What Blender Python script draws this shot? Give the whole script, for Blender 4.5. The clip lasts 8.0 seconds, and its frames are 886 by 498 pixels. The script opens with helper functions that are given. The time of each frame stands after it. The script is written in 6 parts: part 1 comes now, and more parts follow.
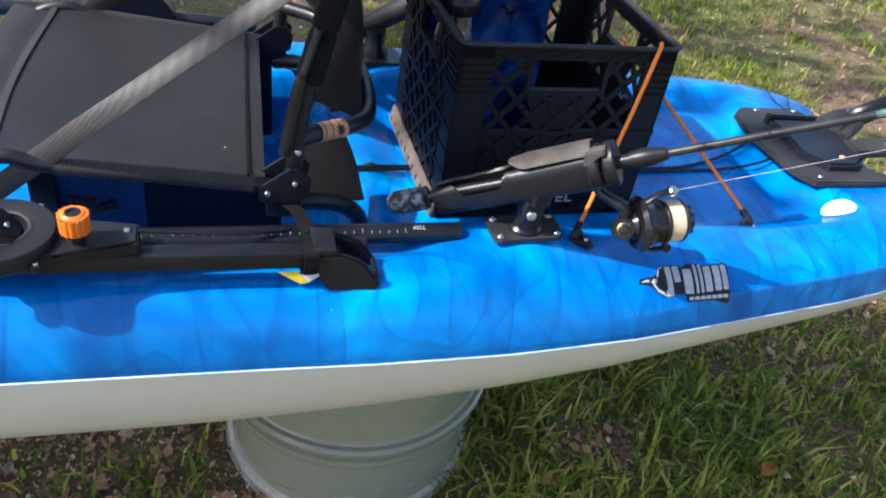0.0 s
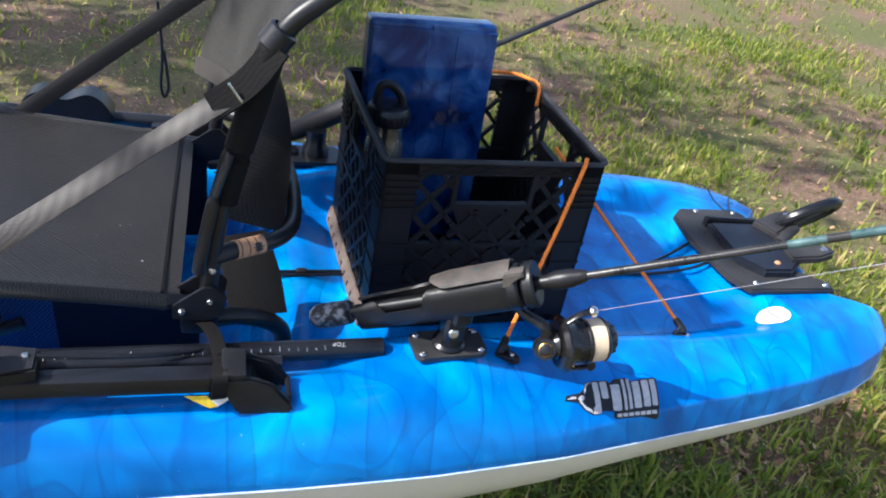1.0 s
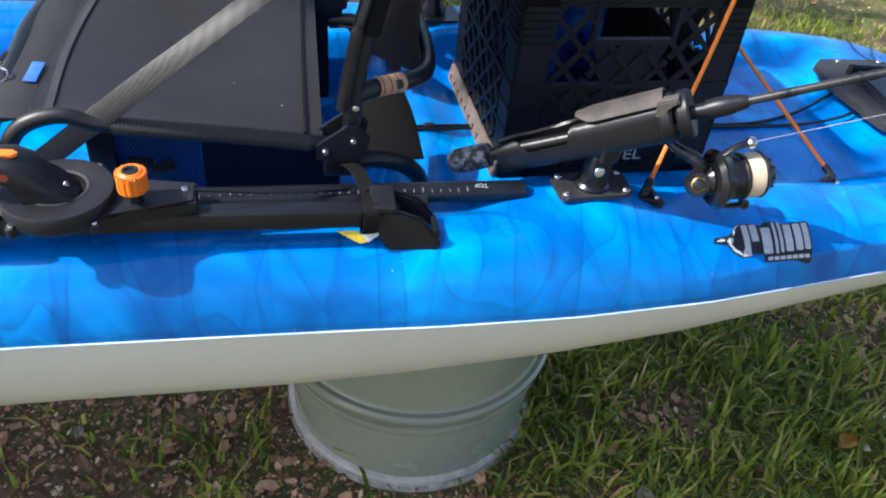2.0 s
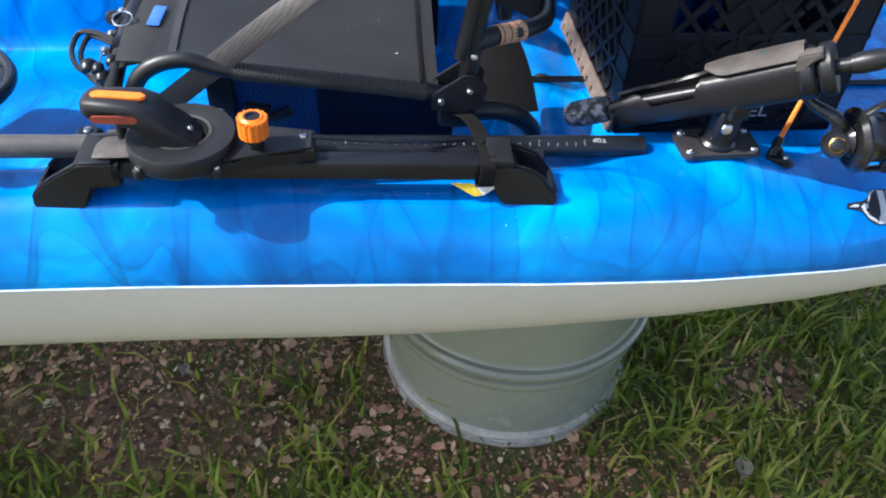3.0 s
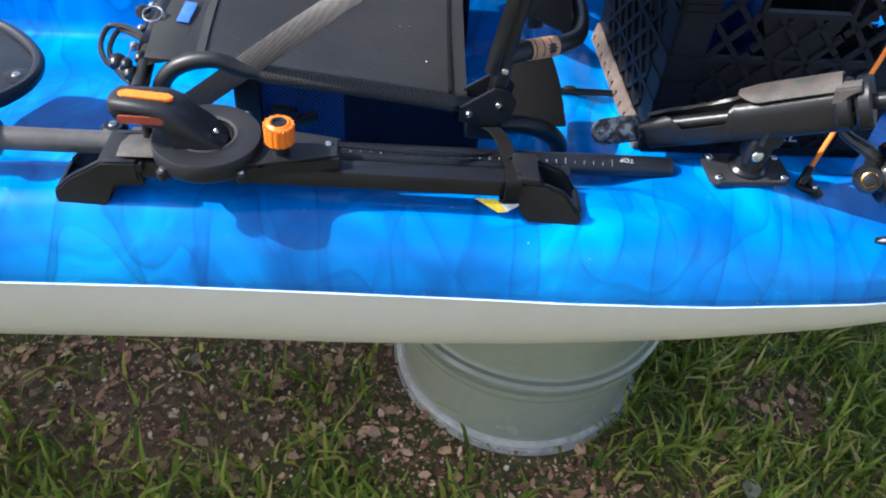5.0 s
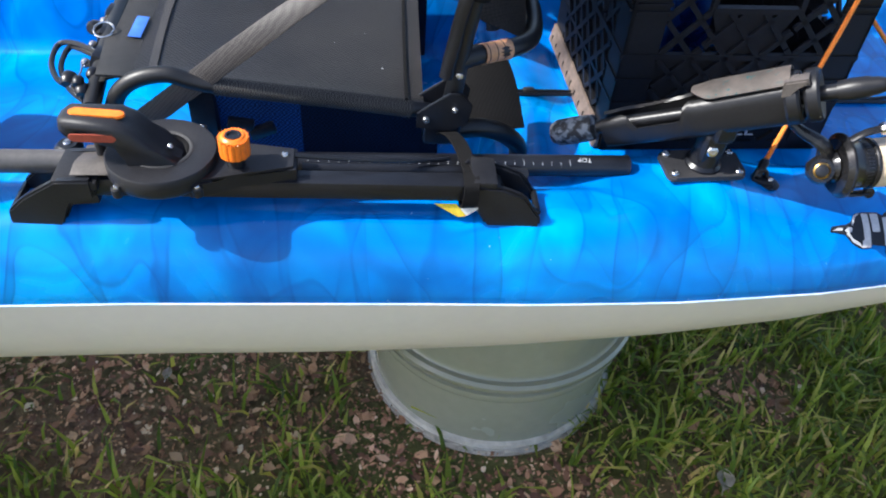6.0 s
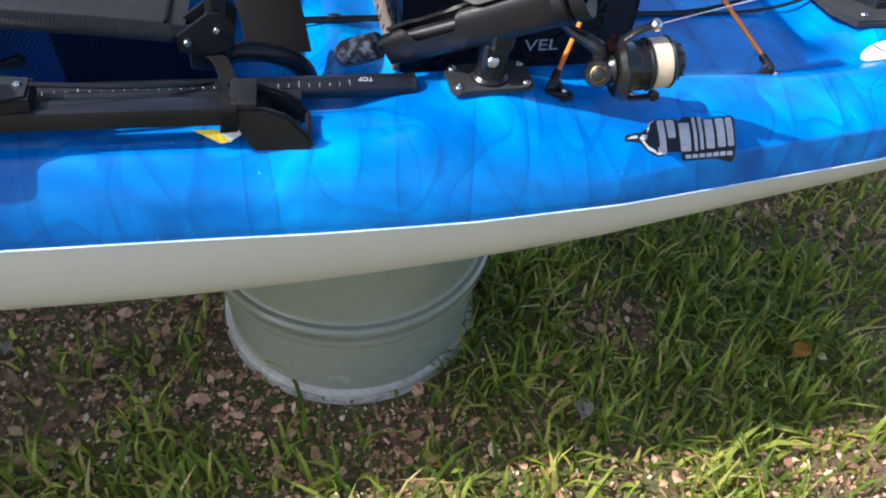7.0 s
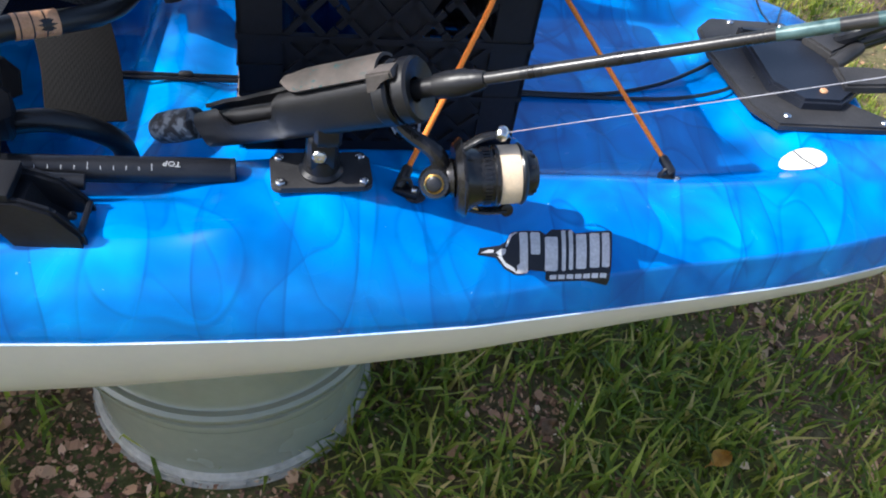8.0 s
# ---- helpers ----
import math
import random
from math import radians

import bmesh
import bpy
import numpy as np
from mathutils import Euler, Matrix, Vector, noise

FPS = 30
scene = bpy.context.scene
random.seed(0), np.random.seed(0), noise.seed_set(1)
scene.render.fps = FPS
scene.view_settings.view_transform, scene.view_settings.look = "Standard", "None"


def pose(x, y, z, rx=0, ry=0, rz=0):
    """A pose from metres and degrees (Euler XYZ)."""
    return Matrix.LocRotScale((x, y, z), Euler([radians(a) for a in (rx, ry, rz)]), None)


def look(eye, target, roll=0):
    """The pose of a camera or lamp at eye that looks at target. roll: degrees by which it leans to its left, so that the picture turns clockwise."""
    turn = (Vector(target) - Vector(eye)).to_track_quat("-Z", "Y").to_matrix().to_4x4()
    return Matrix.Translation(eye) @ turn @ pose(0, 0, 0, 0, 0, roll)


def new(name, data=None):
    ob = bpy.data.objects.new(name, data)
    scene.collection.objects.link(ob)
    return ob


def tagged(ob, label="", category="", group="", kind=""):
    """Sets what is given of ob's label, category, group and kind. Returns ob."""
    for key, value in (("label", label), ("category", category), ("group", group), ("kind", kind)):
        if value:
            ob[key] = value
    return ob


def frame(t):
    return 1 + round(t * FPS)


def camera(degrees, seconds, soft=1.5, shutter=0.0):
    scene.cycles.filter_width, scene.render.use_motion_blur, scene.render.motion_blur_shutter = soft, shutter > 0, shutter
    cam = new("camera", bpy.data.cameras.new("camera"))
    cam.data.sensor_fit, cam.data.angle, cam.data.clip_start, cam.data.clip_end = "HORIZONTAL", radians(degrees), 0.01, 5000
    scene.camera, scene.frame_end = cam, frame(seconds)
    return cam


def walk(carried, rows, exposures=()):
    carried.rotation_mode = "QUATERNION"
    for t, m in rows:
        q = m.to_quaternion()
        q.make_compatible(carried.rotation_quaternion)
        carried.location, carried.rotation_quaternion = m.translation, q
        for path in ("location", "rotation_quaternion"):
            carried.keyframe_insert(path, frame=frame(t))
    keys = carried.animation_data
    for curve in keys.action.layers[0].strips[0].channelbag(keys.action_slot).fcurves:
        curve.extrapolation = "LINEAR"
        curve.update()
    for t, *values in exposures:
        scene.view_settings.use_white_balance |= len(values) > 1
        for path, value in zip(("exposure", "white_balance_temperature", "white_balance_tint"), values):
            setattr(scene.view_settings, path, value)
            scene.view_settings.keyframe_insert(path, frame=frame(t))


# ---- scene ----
cam = camera(58.0, 8.0, 2.0)
PATH = [
    (0, (0.0317, -1.1579, 1.512), (0.5103, 0.3741, 0.319), 9.9),
    (0.3, (0.0253, -1.1512, 1.520), (0.4624, 0.3613, 0.287), 10.1),
    (0.5, (0.0503, -1.1427, 1.532), (0.5135, 0.4009, 0.348), 10.3),
    (0.7, (0.0942, -1.1201, 1.563), (0.5866, 0.4519, 0.429), 10.8),
    (1, (0.1131, -1.1172, 1.577), (0.6428, 0.4948, 0.519), 10.9),
    (1.2, (0.1174, -1.1198, 1.586), (0.6516, 0.4893, 0.525), 10.9),
    (1.5, (0.0986, -1.1321, 1.565), (0.6158, 0.4525, 0.46), 10.4),
    (1.8, (0.0654, -1.1456, 1.516), (0.4684, 0.3954, 0.306), 8.0),
    (2, (0.0327, -1.1389, 1.471), (0.3702, 0.378, 0.211), 6.5),
    (2.2, (0.0233, -1.1282, 1.454), (0.3051, 0.3701, 0.16), 5.4),
    (3.5, (-0.0297, -1.1108, 1.456), (0.066, 0.3432, 0.086), 4.4),
    (4, (-0.0449, -1.0921, 1.456), (0.0352, 0.3602, 0.083), 5.0),
    (4.5, (-0.0179, -1.1005, 1.46), (0.0684, 0.3519, 0.088), 5.4),
    (5.8, (-0.0151, -1.0766, 1.482), (0.1365, 0.3472, 0.086), 6.0),
    (6, (0.0039, -1.0908, 1.477), (0.1639, 0.354, 0.103), 5.3),
    (6.3, (0.0548, -1.1098, 1.474), (0.2350, 0.3275, 0.095), 5.4),
    (6.5, (0.0879, -1.1162, 1.462), (0.3066, 0.303, 0.069), 5.1),
    (6.8, (0.1561, -1.1349, 1.443), (0.4155, 0.2567, 0.030), 5.0),
    (7, (0.2061, -1.1116, 1.421), (0.5048, 0.2626, -0.001), 5.7),
    (7.2, (0.2649, -1.0757, 1.415), (0.5889, 0.2828, -0.017), 6.3),
    (7.5, (0.3337, -0.9962, 1.397), (0.6908, 0.3505, -0.038), 8.3),
    (7.8, (0.3877, -0.9398, 1.401), (0.7288, 0.4245, -0.021), 9.8),
    (8, (0.4216, -0.9463, 1.415), (0.7399, 0.4561, 0.024), 10.3),
]
EXPOSURES = ((0, 0.92, 6200, 10), (2.0, 0.92, 6200, 10), (3.4, 1.08, 6200, 10), (6.0, 1.08, 6200, 10), (6.8, 0.92, 6200, 10), (8.0, 0.88, 6200, 10))
walk(cam, [(t, look(eye, target, roll)) for t, eye, target, roll in PATH], EXPOSURES)

# ---- light ----
world = bpy.data.worlds.new("sky")
world.use_nodes = True
scene.world = world
wn = world.node_tree.nodes
wl = world.node_tree.links
sky = wn.new("ShaderNodeTexSky")
sky.sky_type = "NISHITA"
sky.sun_disc = False
sky.air_density = 0.8
sky.dust_density = 2.2
sky.ozone_density = 1.0
SUN_DIR = Vector((1.04, 0.08, -1.0)).normalized()   # the way the light travels
sky.sun_elevation = math.asin(-SUN_DIR.z)
sky.sun_rotation = math.atan2(-SUN_DIR.x, -SUN_DIR.y)
wl.new(sky.outputs[0], wn["Background"].inputs[0])
wn["Background"].inputs[1].default_value = 0.15
sun = new("sun", bpy.data.lights.new("sun", "SUN"))
sun.data.energy = 4.1
sun.data.angle = radians(0.5)
sun.data.color = (1.0, 0.965, 0.90)
sun.matrix_world = look(-SUN_DIR * 20, (0, 0, 0))


# ---- materials ----
def shader(name):
    m = bpy.data.materials.new(name)
    m.use_nodes = True
    nt = m.node_tree
    return m, nt, nt.nodes["Principled BSDF"]


def noise_node(nt, scale, detail=4.0, rough=0.55, distortion=0.0, coord="Object"):
    tc = nt.nodes.new("ShaderNodeTexCoord")
    n = nt.nodes.new("ShaderNodeTexNoise")
    n.inputs["Scale"].default_value = scale
    n.inputs["Detail"].default_value = detail
    n.inputs["Roughness"].default_value = rough
    n.inputs["Distortion"].default_value = distortion
    nt.links.new(tc.outputs[coord], n.inputs["Vector"])
    return n


def ramp(nt, fac, stops):
    r = nt.nodes.new("ShaderNodeValToRGB")
    e = r.color_ramp.elements
    while len(e) < len(stops):
        e.new(0.5)
    for el, (p, c) in zip(e, stops):
        el.position = p
        el.color = (*c, 1) if len(c) == 3 else c
    nt.links.new(fac, r.inputs[0])
    return r.outputs[0]


def blend(nt, fac, a, b, mode="MIX"):
    x = nt.nodes.new("ShaderNodeMix")
    x.data_type = "RGBA"
    x.blend_type = mode
    for sock, v in ((x.inputs["Factor"], fac), (x.inputs["A"], a), (x.inputs["B"], b)):
        if hasattr(v, "is_linked"):
            nt.links.new(v, sock)
        else:
            sock.default_value = v if isinstance(v, float) else (*v, 1)
    return x.outputs["Result"]


def bump(nt, bsdf, height, strength, distance=0.001):
    b = nt.nodes.new("ShaderNodeBump")
    b.inputs["Strength"].default_value = strength
    b.inputs["Distance"].default_value = distance
    nt.links.new(height, b.inputs["Height"])
    nt.links.new(b.outputs[0], bsdf.inputs["Normal"])


def surface(name, c1, c2, rough=0.5, metal=0.0, coarse=6.0, fine=180.0, relief=0.25, spread=0.12, coat=0.0, grain=1.0, gloss=0.5):
    """Two colours mottled at two scales, uneven gloss and a fine relief."""
    m, nt, b = shader(name)
    n1 = noise_node(nt, coarse, 5)
    n2 = noise_node(nt, fine, 3)
    f1 = ramp(nt, n1.outputs[0], [(0.35, (0, 0, 0)), (0.68, (1, 1, 1))])
    col = blend(nt, f1, c1, c2)
    f2 = ramp(nt, n2.outputs[0], [(0.3, (1 - 0.18 * grain,) * 3), (0.7, (1 + 0.12 * grain,) * 3)])
    col = blend(nt, 1.0, col, f2, "MULTIPLY")
    nt.links.new(col, b.inputs["Base Color"])
    mr = nt.nodes.new("ShaderNodeMapRange")
    mr.inputs["To Min"].default_value = max(0.03, rough - spread)
    mr.inputs["To Max"].default_value = min(1.0, rough + spread)
    nt.links.new(n1.outputs[0], mr.inputs["Value"])
    nt.links.new(mr.outputs[0], b.inputs["Roughness"])
    b.inputs["Metallic"].default_value = metal
    b.inputs["Coat Weight"].default_value = coat
    b.inputs["Specular IOR Level"].default_value = gloss
    if relief:
        bump(nt, b, n2.outputs[0], relief)
    return m


def marbled_plastic():
    """Smoky blue polyethylene: broad clouds crossed by veils with one crisp dark edge."""
    m, nt, b = shader("marbled_blue_polyethylene")
    big = noise_node(nt, 3.4, 2, 0.45, 1.4)
    mid = noise_node(nt, 7.0, 2, 0.5, 1.8)
    col = ramp(nt, big.outputs[0], [(0.30, (0.0, 0.130, 0.46)), (0.43, (0.0, 0.190, 0.61)), (0.56, (0.0, 0.225, 0.73)), (0.70, (0.002, 0.335, 0.85))])
    cloud = ramp(nt, mid.outputs[0], [(0.3, (0.70, 0.75, 0.82)), (0.5, (0.97, 0.98, 1.0)), (0.66, (1.18, 1.24, 1.12))])
    col = blend(nt, 1.0, col, cloud, "MULTIPLY")
    for scale, dist, seed, turn, depth in ((5.2, 0.5, 0.0, -28, 0.76), (6.6, 0.7, 5.0, -5, 0.68), (3.9, 0.6, 11.0, 22, 0.74), (8.6, 0.4, 17.0, -40, 0.62), (5.8, 0.9, 23.0, 38, 0.55)):
        wisp = noise_node(nt, scale, 1.0, 0.35, dist)
        shift = nt.nodes.new("ShaderNodeMapping")
        shift.inputs["Location"].default_value = (seed, seed * 0.7, 0)
        shift.inputs["Rotation"].default_value = (0, 0, radians(turn))
        shift.inputs["Scale"].default_value = (1.1, 0.45, 0.45)
        tc = nt.nodes.new("ShaderNodeTexCoord")
        nt.links.new(tc.outputs["Object"], shift.inputs["Vector"])
        nt.links.new(shift.outputs[0], wisp.inputs["Vector"])
        veil = ramp(nt, wisp.outputs[0], [(0.488, (0, 0, 0)), (0.4975, (1, 1, 1)), (0.509, (0.42, 0.42, 0.42)), (0.60, (0, 0, 0))])
        broken = ramp(nt, noise_node(nt, 4.0 + seed * 0.2, 2, 0.5, 0.4).outputs[0], [(0.34, (0, 0, 0)), (0.55, (depth, depth, depth))])
        dim = nt.nodes.new("ShaderNodeMath")
        dim.operation = "MULTIPLY"
        nt.links.new(broken, dim.inputs[1])
        nt.links.new(veil, dim.inputs[0])
        col = blend(nt, dim.outputs[0], col, (0.0, 0.082, 0.33))
    nicks = ramp(nt, noise_node(nt, 150, 1, 0.3).outputs[0], [(0.82, (0, 0, 0)), (0.85, (0.45, 0.45, 0.45))])
    col = blend(nt, nicks, col, (0.45, 0.70, 0.90))
    nt.links.new(col, b.inputs["Base Color"])
    scuff = noise_node(nt, 260, 3)
    mr = nt.nodes.new("ShaderNodeMapRange")
    mr.inputs["To Min"].default_value = 0.16
    mr.inputs["To Max"].default_value = 0.34
    b.inputs["Specular IOR Level"].default_value = 0.4
    nt.links.new(mid.outputs[0], mr.inputs["Value"])
    nt.links.new(mr.outputs[0], b.inputs["Roughness"])
    bump(nt, b, scuff.outputs[0], 0.12, 0.0006)
    return m


def woven(name, c1, c2, pitch, rough=0.7, relief=0.6, across=(1, 1, 1), gloss=0.3):
    """A woven fabric: fine crossing threads."""
    m, nt, b = shader(name)
    tc = nt.nodes.new("ShaderNodeTexCoord")
    mp = nt.nodes.new("ShaderNodeMapping")
    mp.inputs["Scale"].default_value = across
    nt.links.new(tc.outputs["Object"], mp.inputs["Vector"])
    ck = nt.nodes.new("ShaderNodeTexChecker")
    ck.inputs["Scale"].default_value = 1.0 / pitch
    nt.links.new(mp.outputs[0], ck.inputs["Vector"])
    n1 = noise_node(nt, 9.0, 4)
    col = blend(nt, ck.outputs["Fac"], c1, c2)
    dust = ramp(nt, n1.outputs[0], [(0.35, (0.85, 0.85, 0.85)), (0.7, (1.25, 1.22, 1.18))])
    col = blend(nt, 1.0, col, dust, "MULTIPLY")
    nt.links.new(col, b.inputs["Base Color"])
    b.inputs["Roughness"].default_value = rough
    b.inputs["Specular IOR Level"].default_value = gloss
    bump(nt, b, ck.outputs["Fac"], relief, 0.0006)
    return m


def soil():
    m, nt, b = shader("lawn_soil")
    a = noise_node(nt, 1.3, 6, 0.6)
    g = noise_node(nt, 45, 6, 0.7)
    patch = ramp(nt, a.outputs[0], [(0.40, (0, 0, 0)), (0.58, (1, 1, 1))])
    brown = ramp(nt, g.outputs[0], [(0.25, (0.065, 0.038, 0.027)), (0.5, (0.185, 0.112, 0.074)), (0.75, (0.34, 0.225, 0.155))])
    green = ramp(nt, g.outputs[0], [(0.25, (0.045, 0.052, 0.013)), (0.5, (0.105, 0.11, 0.03)), (0.75, (0.2, 0.195, 0.07))])
    nt.links.new(blend(nt, patch, brown, green), b.inputs["Base Color"])
    b.inputs["Roughness"].default_value = 0.95
    bump(nt, b, g.outputs[0], 0.9, 0.012)
    return m


def blades(name, stops, rough=0.55, through_light=0.4):
    m, nt, b = shader(name)
    ge = nt.nodes.new("ShaderNodeNewGeometry")
    col = ramp(nt, ge.outputs["Random Per Island"], stops)
    patch = ramp(nt, noise_node(nt, 2.0, 4).outputs[0], [(0.35, (0.7, 0.75, 0.6)), (0.65, (1.15, 1.1, 1.0))])
    nt.links.new(blend(nt, 1.0, col, patch, "MULTIPLY"), b.inputs["Base Color"])
    b.inputs["Roughness"].default_value = rough
    out = nt.nodes["Material Output"]
    tr = nt.nodes.new("ShaderNodeBsdfTranslucent")
    nt.links.new(blend(nt, 1.0, col, (1.3, 1.35, 0.7), "MULTIPLY"), tr.inputs["Color"])
    mx = nt.nodes.new("ShaderNodeMixShader")
    mx.inputs[0].default_value = through_light
    nt.links.new(b.outputs[0], mx.inputs[1])
    nt.links.new(tr.outputs[0], mx.inputs[2])
    nt.links.new(mx.outputs[0], out.inputs["Surface"])
    return m


def clear_blue():
    m, nt, b = shader("tinted_clear_plastic")
    # the palest blue patches paint soft highlights into the plastic
    n = noise_node(nt, 14, 4, 0.5, 1.0)
    nt.links.new(ramp(nt, n.outputs[0], [(0.32, (0.003, 0.018, 0.11)), (0.5, (0.015, 0.075, 0.30)), (0.68, (0.09, 0.24, 0.58))]), b.inputs["Base Color"])
    b.inputs["Roughness"].default_value = 0.07
    b.inputs["Transmission Weight"].default_value = 0.4
    b.inputs["IOR"].default_value = 1.3
    b.inputs["Coat Weight"].default_value = 0.3
    return m


def camo():
    m, nt, b = shader("camouflage_grip")
    v = noise_node(nt, 110, 1, 0.3, 0.6)
    r = ramp(nt, v.outputs[0], [(0.0, (0.012, 0.012, 0.014)), (0.47, (0.06, 0.07, 0.085)), (0.58, (0.17, 0.19, 0.21))])
    nt.nodes[-1].color_ramp.interpolation = "CONSTANT"
    nt.links.new(r, b.inputs["Base Color"])
    b.inputs["Roughness"].default_value = 0.6
    return m


BLUE = marbled_plastic()
CREAM = surface("cream_hull_plastic", (0.70, 0.645, 0.55), (0.76, 0.705, 0.61), 0.36, 0, 2.5, 60, 0.03, grain=0.12)
SEAM = surface("scraped_seam_and_glare", (0.45, 0.62, 0.8), (0.7, 0.8, 0.88), 0.4, 0, 20, 300, 0.15)
BLACK = surface("black_nylon", (0.008, 0.0088, 0.012), (0.015, 0.016, 0.020), 0.32, 0, 9, 240, 0.25, gloss=0.42)
GREY = surface("weathered_black_plastic", (0.022, 0.022, 0.024), (0.045, 0.044, 0.046), 0.55, 0, 14, 260, 0.3, gloss=0.32)
CRATE = surface("crate_polyethylene", (0.006, 0.0065, 0.009), (0.012, 0.0125, 0.016), 0.52, 0, 7, 200, 0.2, gloss=0.27)
TUBE = surface("powder_coated_tube", (0.007, 0.007, 0.008), (0.013, 0.013, 0.014), 0.42, 0, 12, 320, 0.2, gloss=0.5)
CARBON = surface("worn_pole_tube", (0.014, 0.014, 0.015), (0.034, 0.032, 0.031), 0.3, 0.0, 16, 200, 0.15)
MESH = woven("black_textilene", (0.010, 0.010, 0.011), (0.078, 0.072, 0.070), 0.0034, 0.42, gloss=0.52)
PIPING = woven("coarse_textilene", (0.006, 0.006, 0.0065), (0.06, 0.058, 0.056), 0.0019, 0.6, 0.7)
WEBBING = woven("grey_black_webbing", (0.004, 0.004, 0.0045), (0.013, 0.0125, 0.0125), 0.002, 0.75, 0.4, gloss=0.12)
ORANGE = surface("orange_plastic", (0.85, 0.17, 0.01), (0.95, 0.24, 0.02), 0.4, 0, 20, 200, 0.15)
BUNGEE = woven("orange_braided_cord", (0.75, 0.16, 0.015), (0.95, 0.32, 0.05), 0.0016, 0.6, 0.6)
STEEL = surface("stainless_steel", (0.55, 0.55, 0.56), (0.7, 0.7, 0.7), 0.25, 1.0, 15, 300, 0.1)
GOLD = surface("gold_anodised_metal", (0.7, 0.42, 0.1), (0.8, 0.5, 0.16), 0.28, 1.0, 15, 300, 0.05)
GUN = surface("gunmetal_reel_paint", (0.02, 0.02, 0.022), (0.045, 0.045, 0.048), 0.22, 0.6, 25, 300, 0.1)
LINE = surface("cream_wound_line", (0.58, 0.44, 0.29), (0.70, 0.56, 0.40), 0.5, 0, 30, 900, 0.4)
CLEAR = surface("pale_fishing_line", (0.3, 0.3, 0.34), (0.45, 0.45, 0.5), 0.3, 0, 30, 200, 0)
WHITE = surface("white_vinyl", (0.72, 0.72, 0.7), (0.82, 0.82, 0.8), 0.45, 0, 30, 300, 0.05)
SILVER = surface("silver_print", (0.42, 0.43, 0.45), (0.56, 0.57, 0.58), 0.4, 0.1, 30, 300, 0.05)
YELLOW = surface("yellow_tape", (0.75, 0.55, 0.03), (0.85, 0.65, 0.06), 0.5, 0, 40, 200, 0.05)
COPPER = surface("copper_coloured_label", (0.5, 0.25, 0.12), (0.65, 0.36, 0.2), 0.5, 0, 60, 400, 0.05)
BARREL = surface("pale_grey_tub_plastic", (0.265, 0.265, 0.195), (0.305, 0.305, 0.23), 0.24, 0, 3, 40, 0.05, 0.12, coat=0.4, grain=0.25)
# the tub rim's bright gloss, painted in as a paler colour than the walls
RIM = surface("tub_rim_painted_gloss", (0.40, 0.37, 0.31), (0.64, 0.60, 0.52), 0.3, 0, 12, 60, 0.1)
BOXBLUE = clear_blue()
CAMO = camo()
SOIL = soil()
GRASS = blades("grass_blades", [(0.0, (0.085, 0.135, 0.022)), (0.4, (0.19, 0.26, 0.04)), (0.74, (0.34, 0.39, 0.075)), (0.9, (0.50, 0.45, 0.13)), (1.0, (0.66, 0.50, 0.27))], 0.5, 0.48)
LITTER = blades("dead_leaves", [(0.0, (0.11, 0.055, 0.042)), (0.4, (0.31, 0.16, 0.11)), (0.75, (0.54, 0.31, 0.205)), (0.95, (0.76, 0.50, 0.36)), (1.0, (0.9, 0.75, 0.62))], 0.8, 0.1)
TEAL = surface("teal_rod_highlight", (0.03, 0.07, 0.07), (0.12, 0.2, 0.2), 0.3, 0.2, 40, 300, 0.1)

HOLDER = surface("satin_black_plastic", (0.007, 0.007, 0.008), (0.013, 0.013, 0.015), 0.36, 0, 10, 260, 0.2, gloss=0.36)
FADED = surface("sun_faded_plastic", (0.05, 0.044, 0.04), (0.10, 0.086, 0.078), 0.5, 0, 30, 260, 0.3)


def worn_print():
    """Faded plastic with the rest of a camouflage print."""
    m, nt, b = shader("worn_camouflage_print")
    fade = ramp(nt, noise_node(nt, 30, 4).outputs[0], [(0.35, (0.048, 0.042, 0.038)), (0.68, (0.105, 0.088, 0.079))])
    flecks = ramp(nt, noise_node(nt, 120, 2, 0.5, 0.8).outputs[0], [(0.60, (0, 0, 0)), (0.63, (1, 1, 1))])
    patch = ramp(nt, noise_node(nt, 26, 1).outputs[0], [(0.47, (0, 0, 0)), (0.55, (1, 1, 1))])
    both = blend(nt, 1.0, flecks, patch, "MULTIPLY")
    nt.links.new(blend(nt, both, fade, (0.015, 0.06, 0.065)), b.inputs["Base Color"])
    b.inputs["Roughness"].default_value = 0.62
    b.inputs["Specular IOR Level"].default_value = 0.2
    return m


PRINT = worn_print()
POLE = surface("grey_worn_tube", (0.05, 0.049, 0.05), (0.14, 0.13, 0.122), 0.42, 0.0, 8, 160, 0.2)
POLEBLACK = surface("matt_black_moulding", (0.012, 0.0122, 0.0145), (0.021, 0.021, 0.024), 0.46, 0, 12, 300, 0.3, gloss=0.32)
# lighter copy of the black textilene, for mesh that faces the sun
GREYMESH = woven("sunlit_textilene", (0.02, 0.02, 0.02), (0.13, 0.125, 0.12), 0.003)
STRAP = woven("pale_webbing", (0.028, 0.0255, 0.0245), (0.065, 0.059, 0.056), 0.0022, 0.5, 0.3)
DUSTY = surface("dust_coated_plastic", (0.10, 0.074, 0.06), (0.21, 0.155, 0.125), 0.8, 0, 40, 200, 0.4)
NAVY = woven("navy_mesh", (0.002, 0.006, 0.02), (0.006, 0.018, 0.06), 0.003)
# lit copy of the navy mesh: the light is in the brighter blue
NAVYLIT = woven("lit_navy_mesh", (0.008, 0.025, 0.09), (0.03, 0.11, 0.34), 0.003)
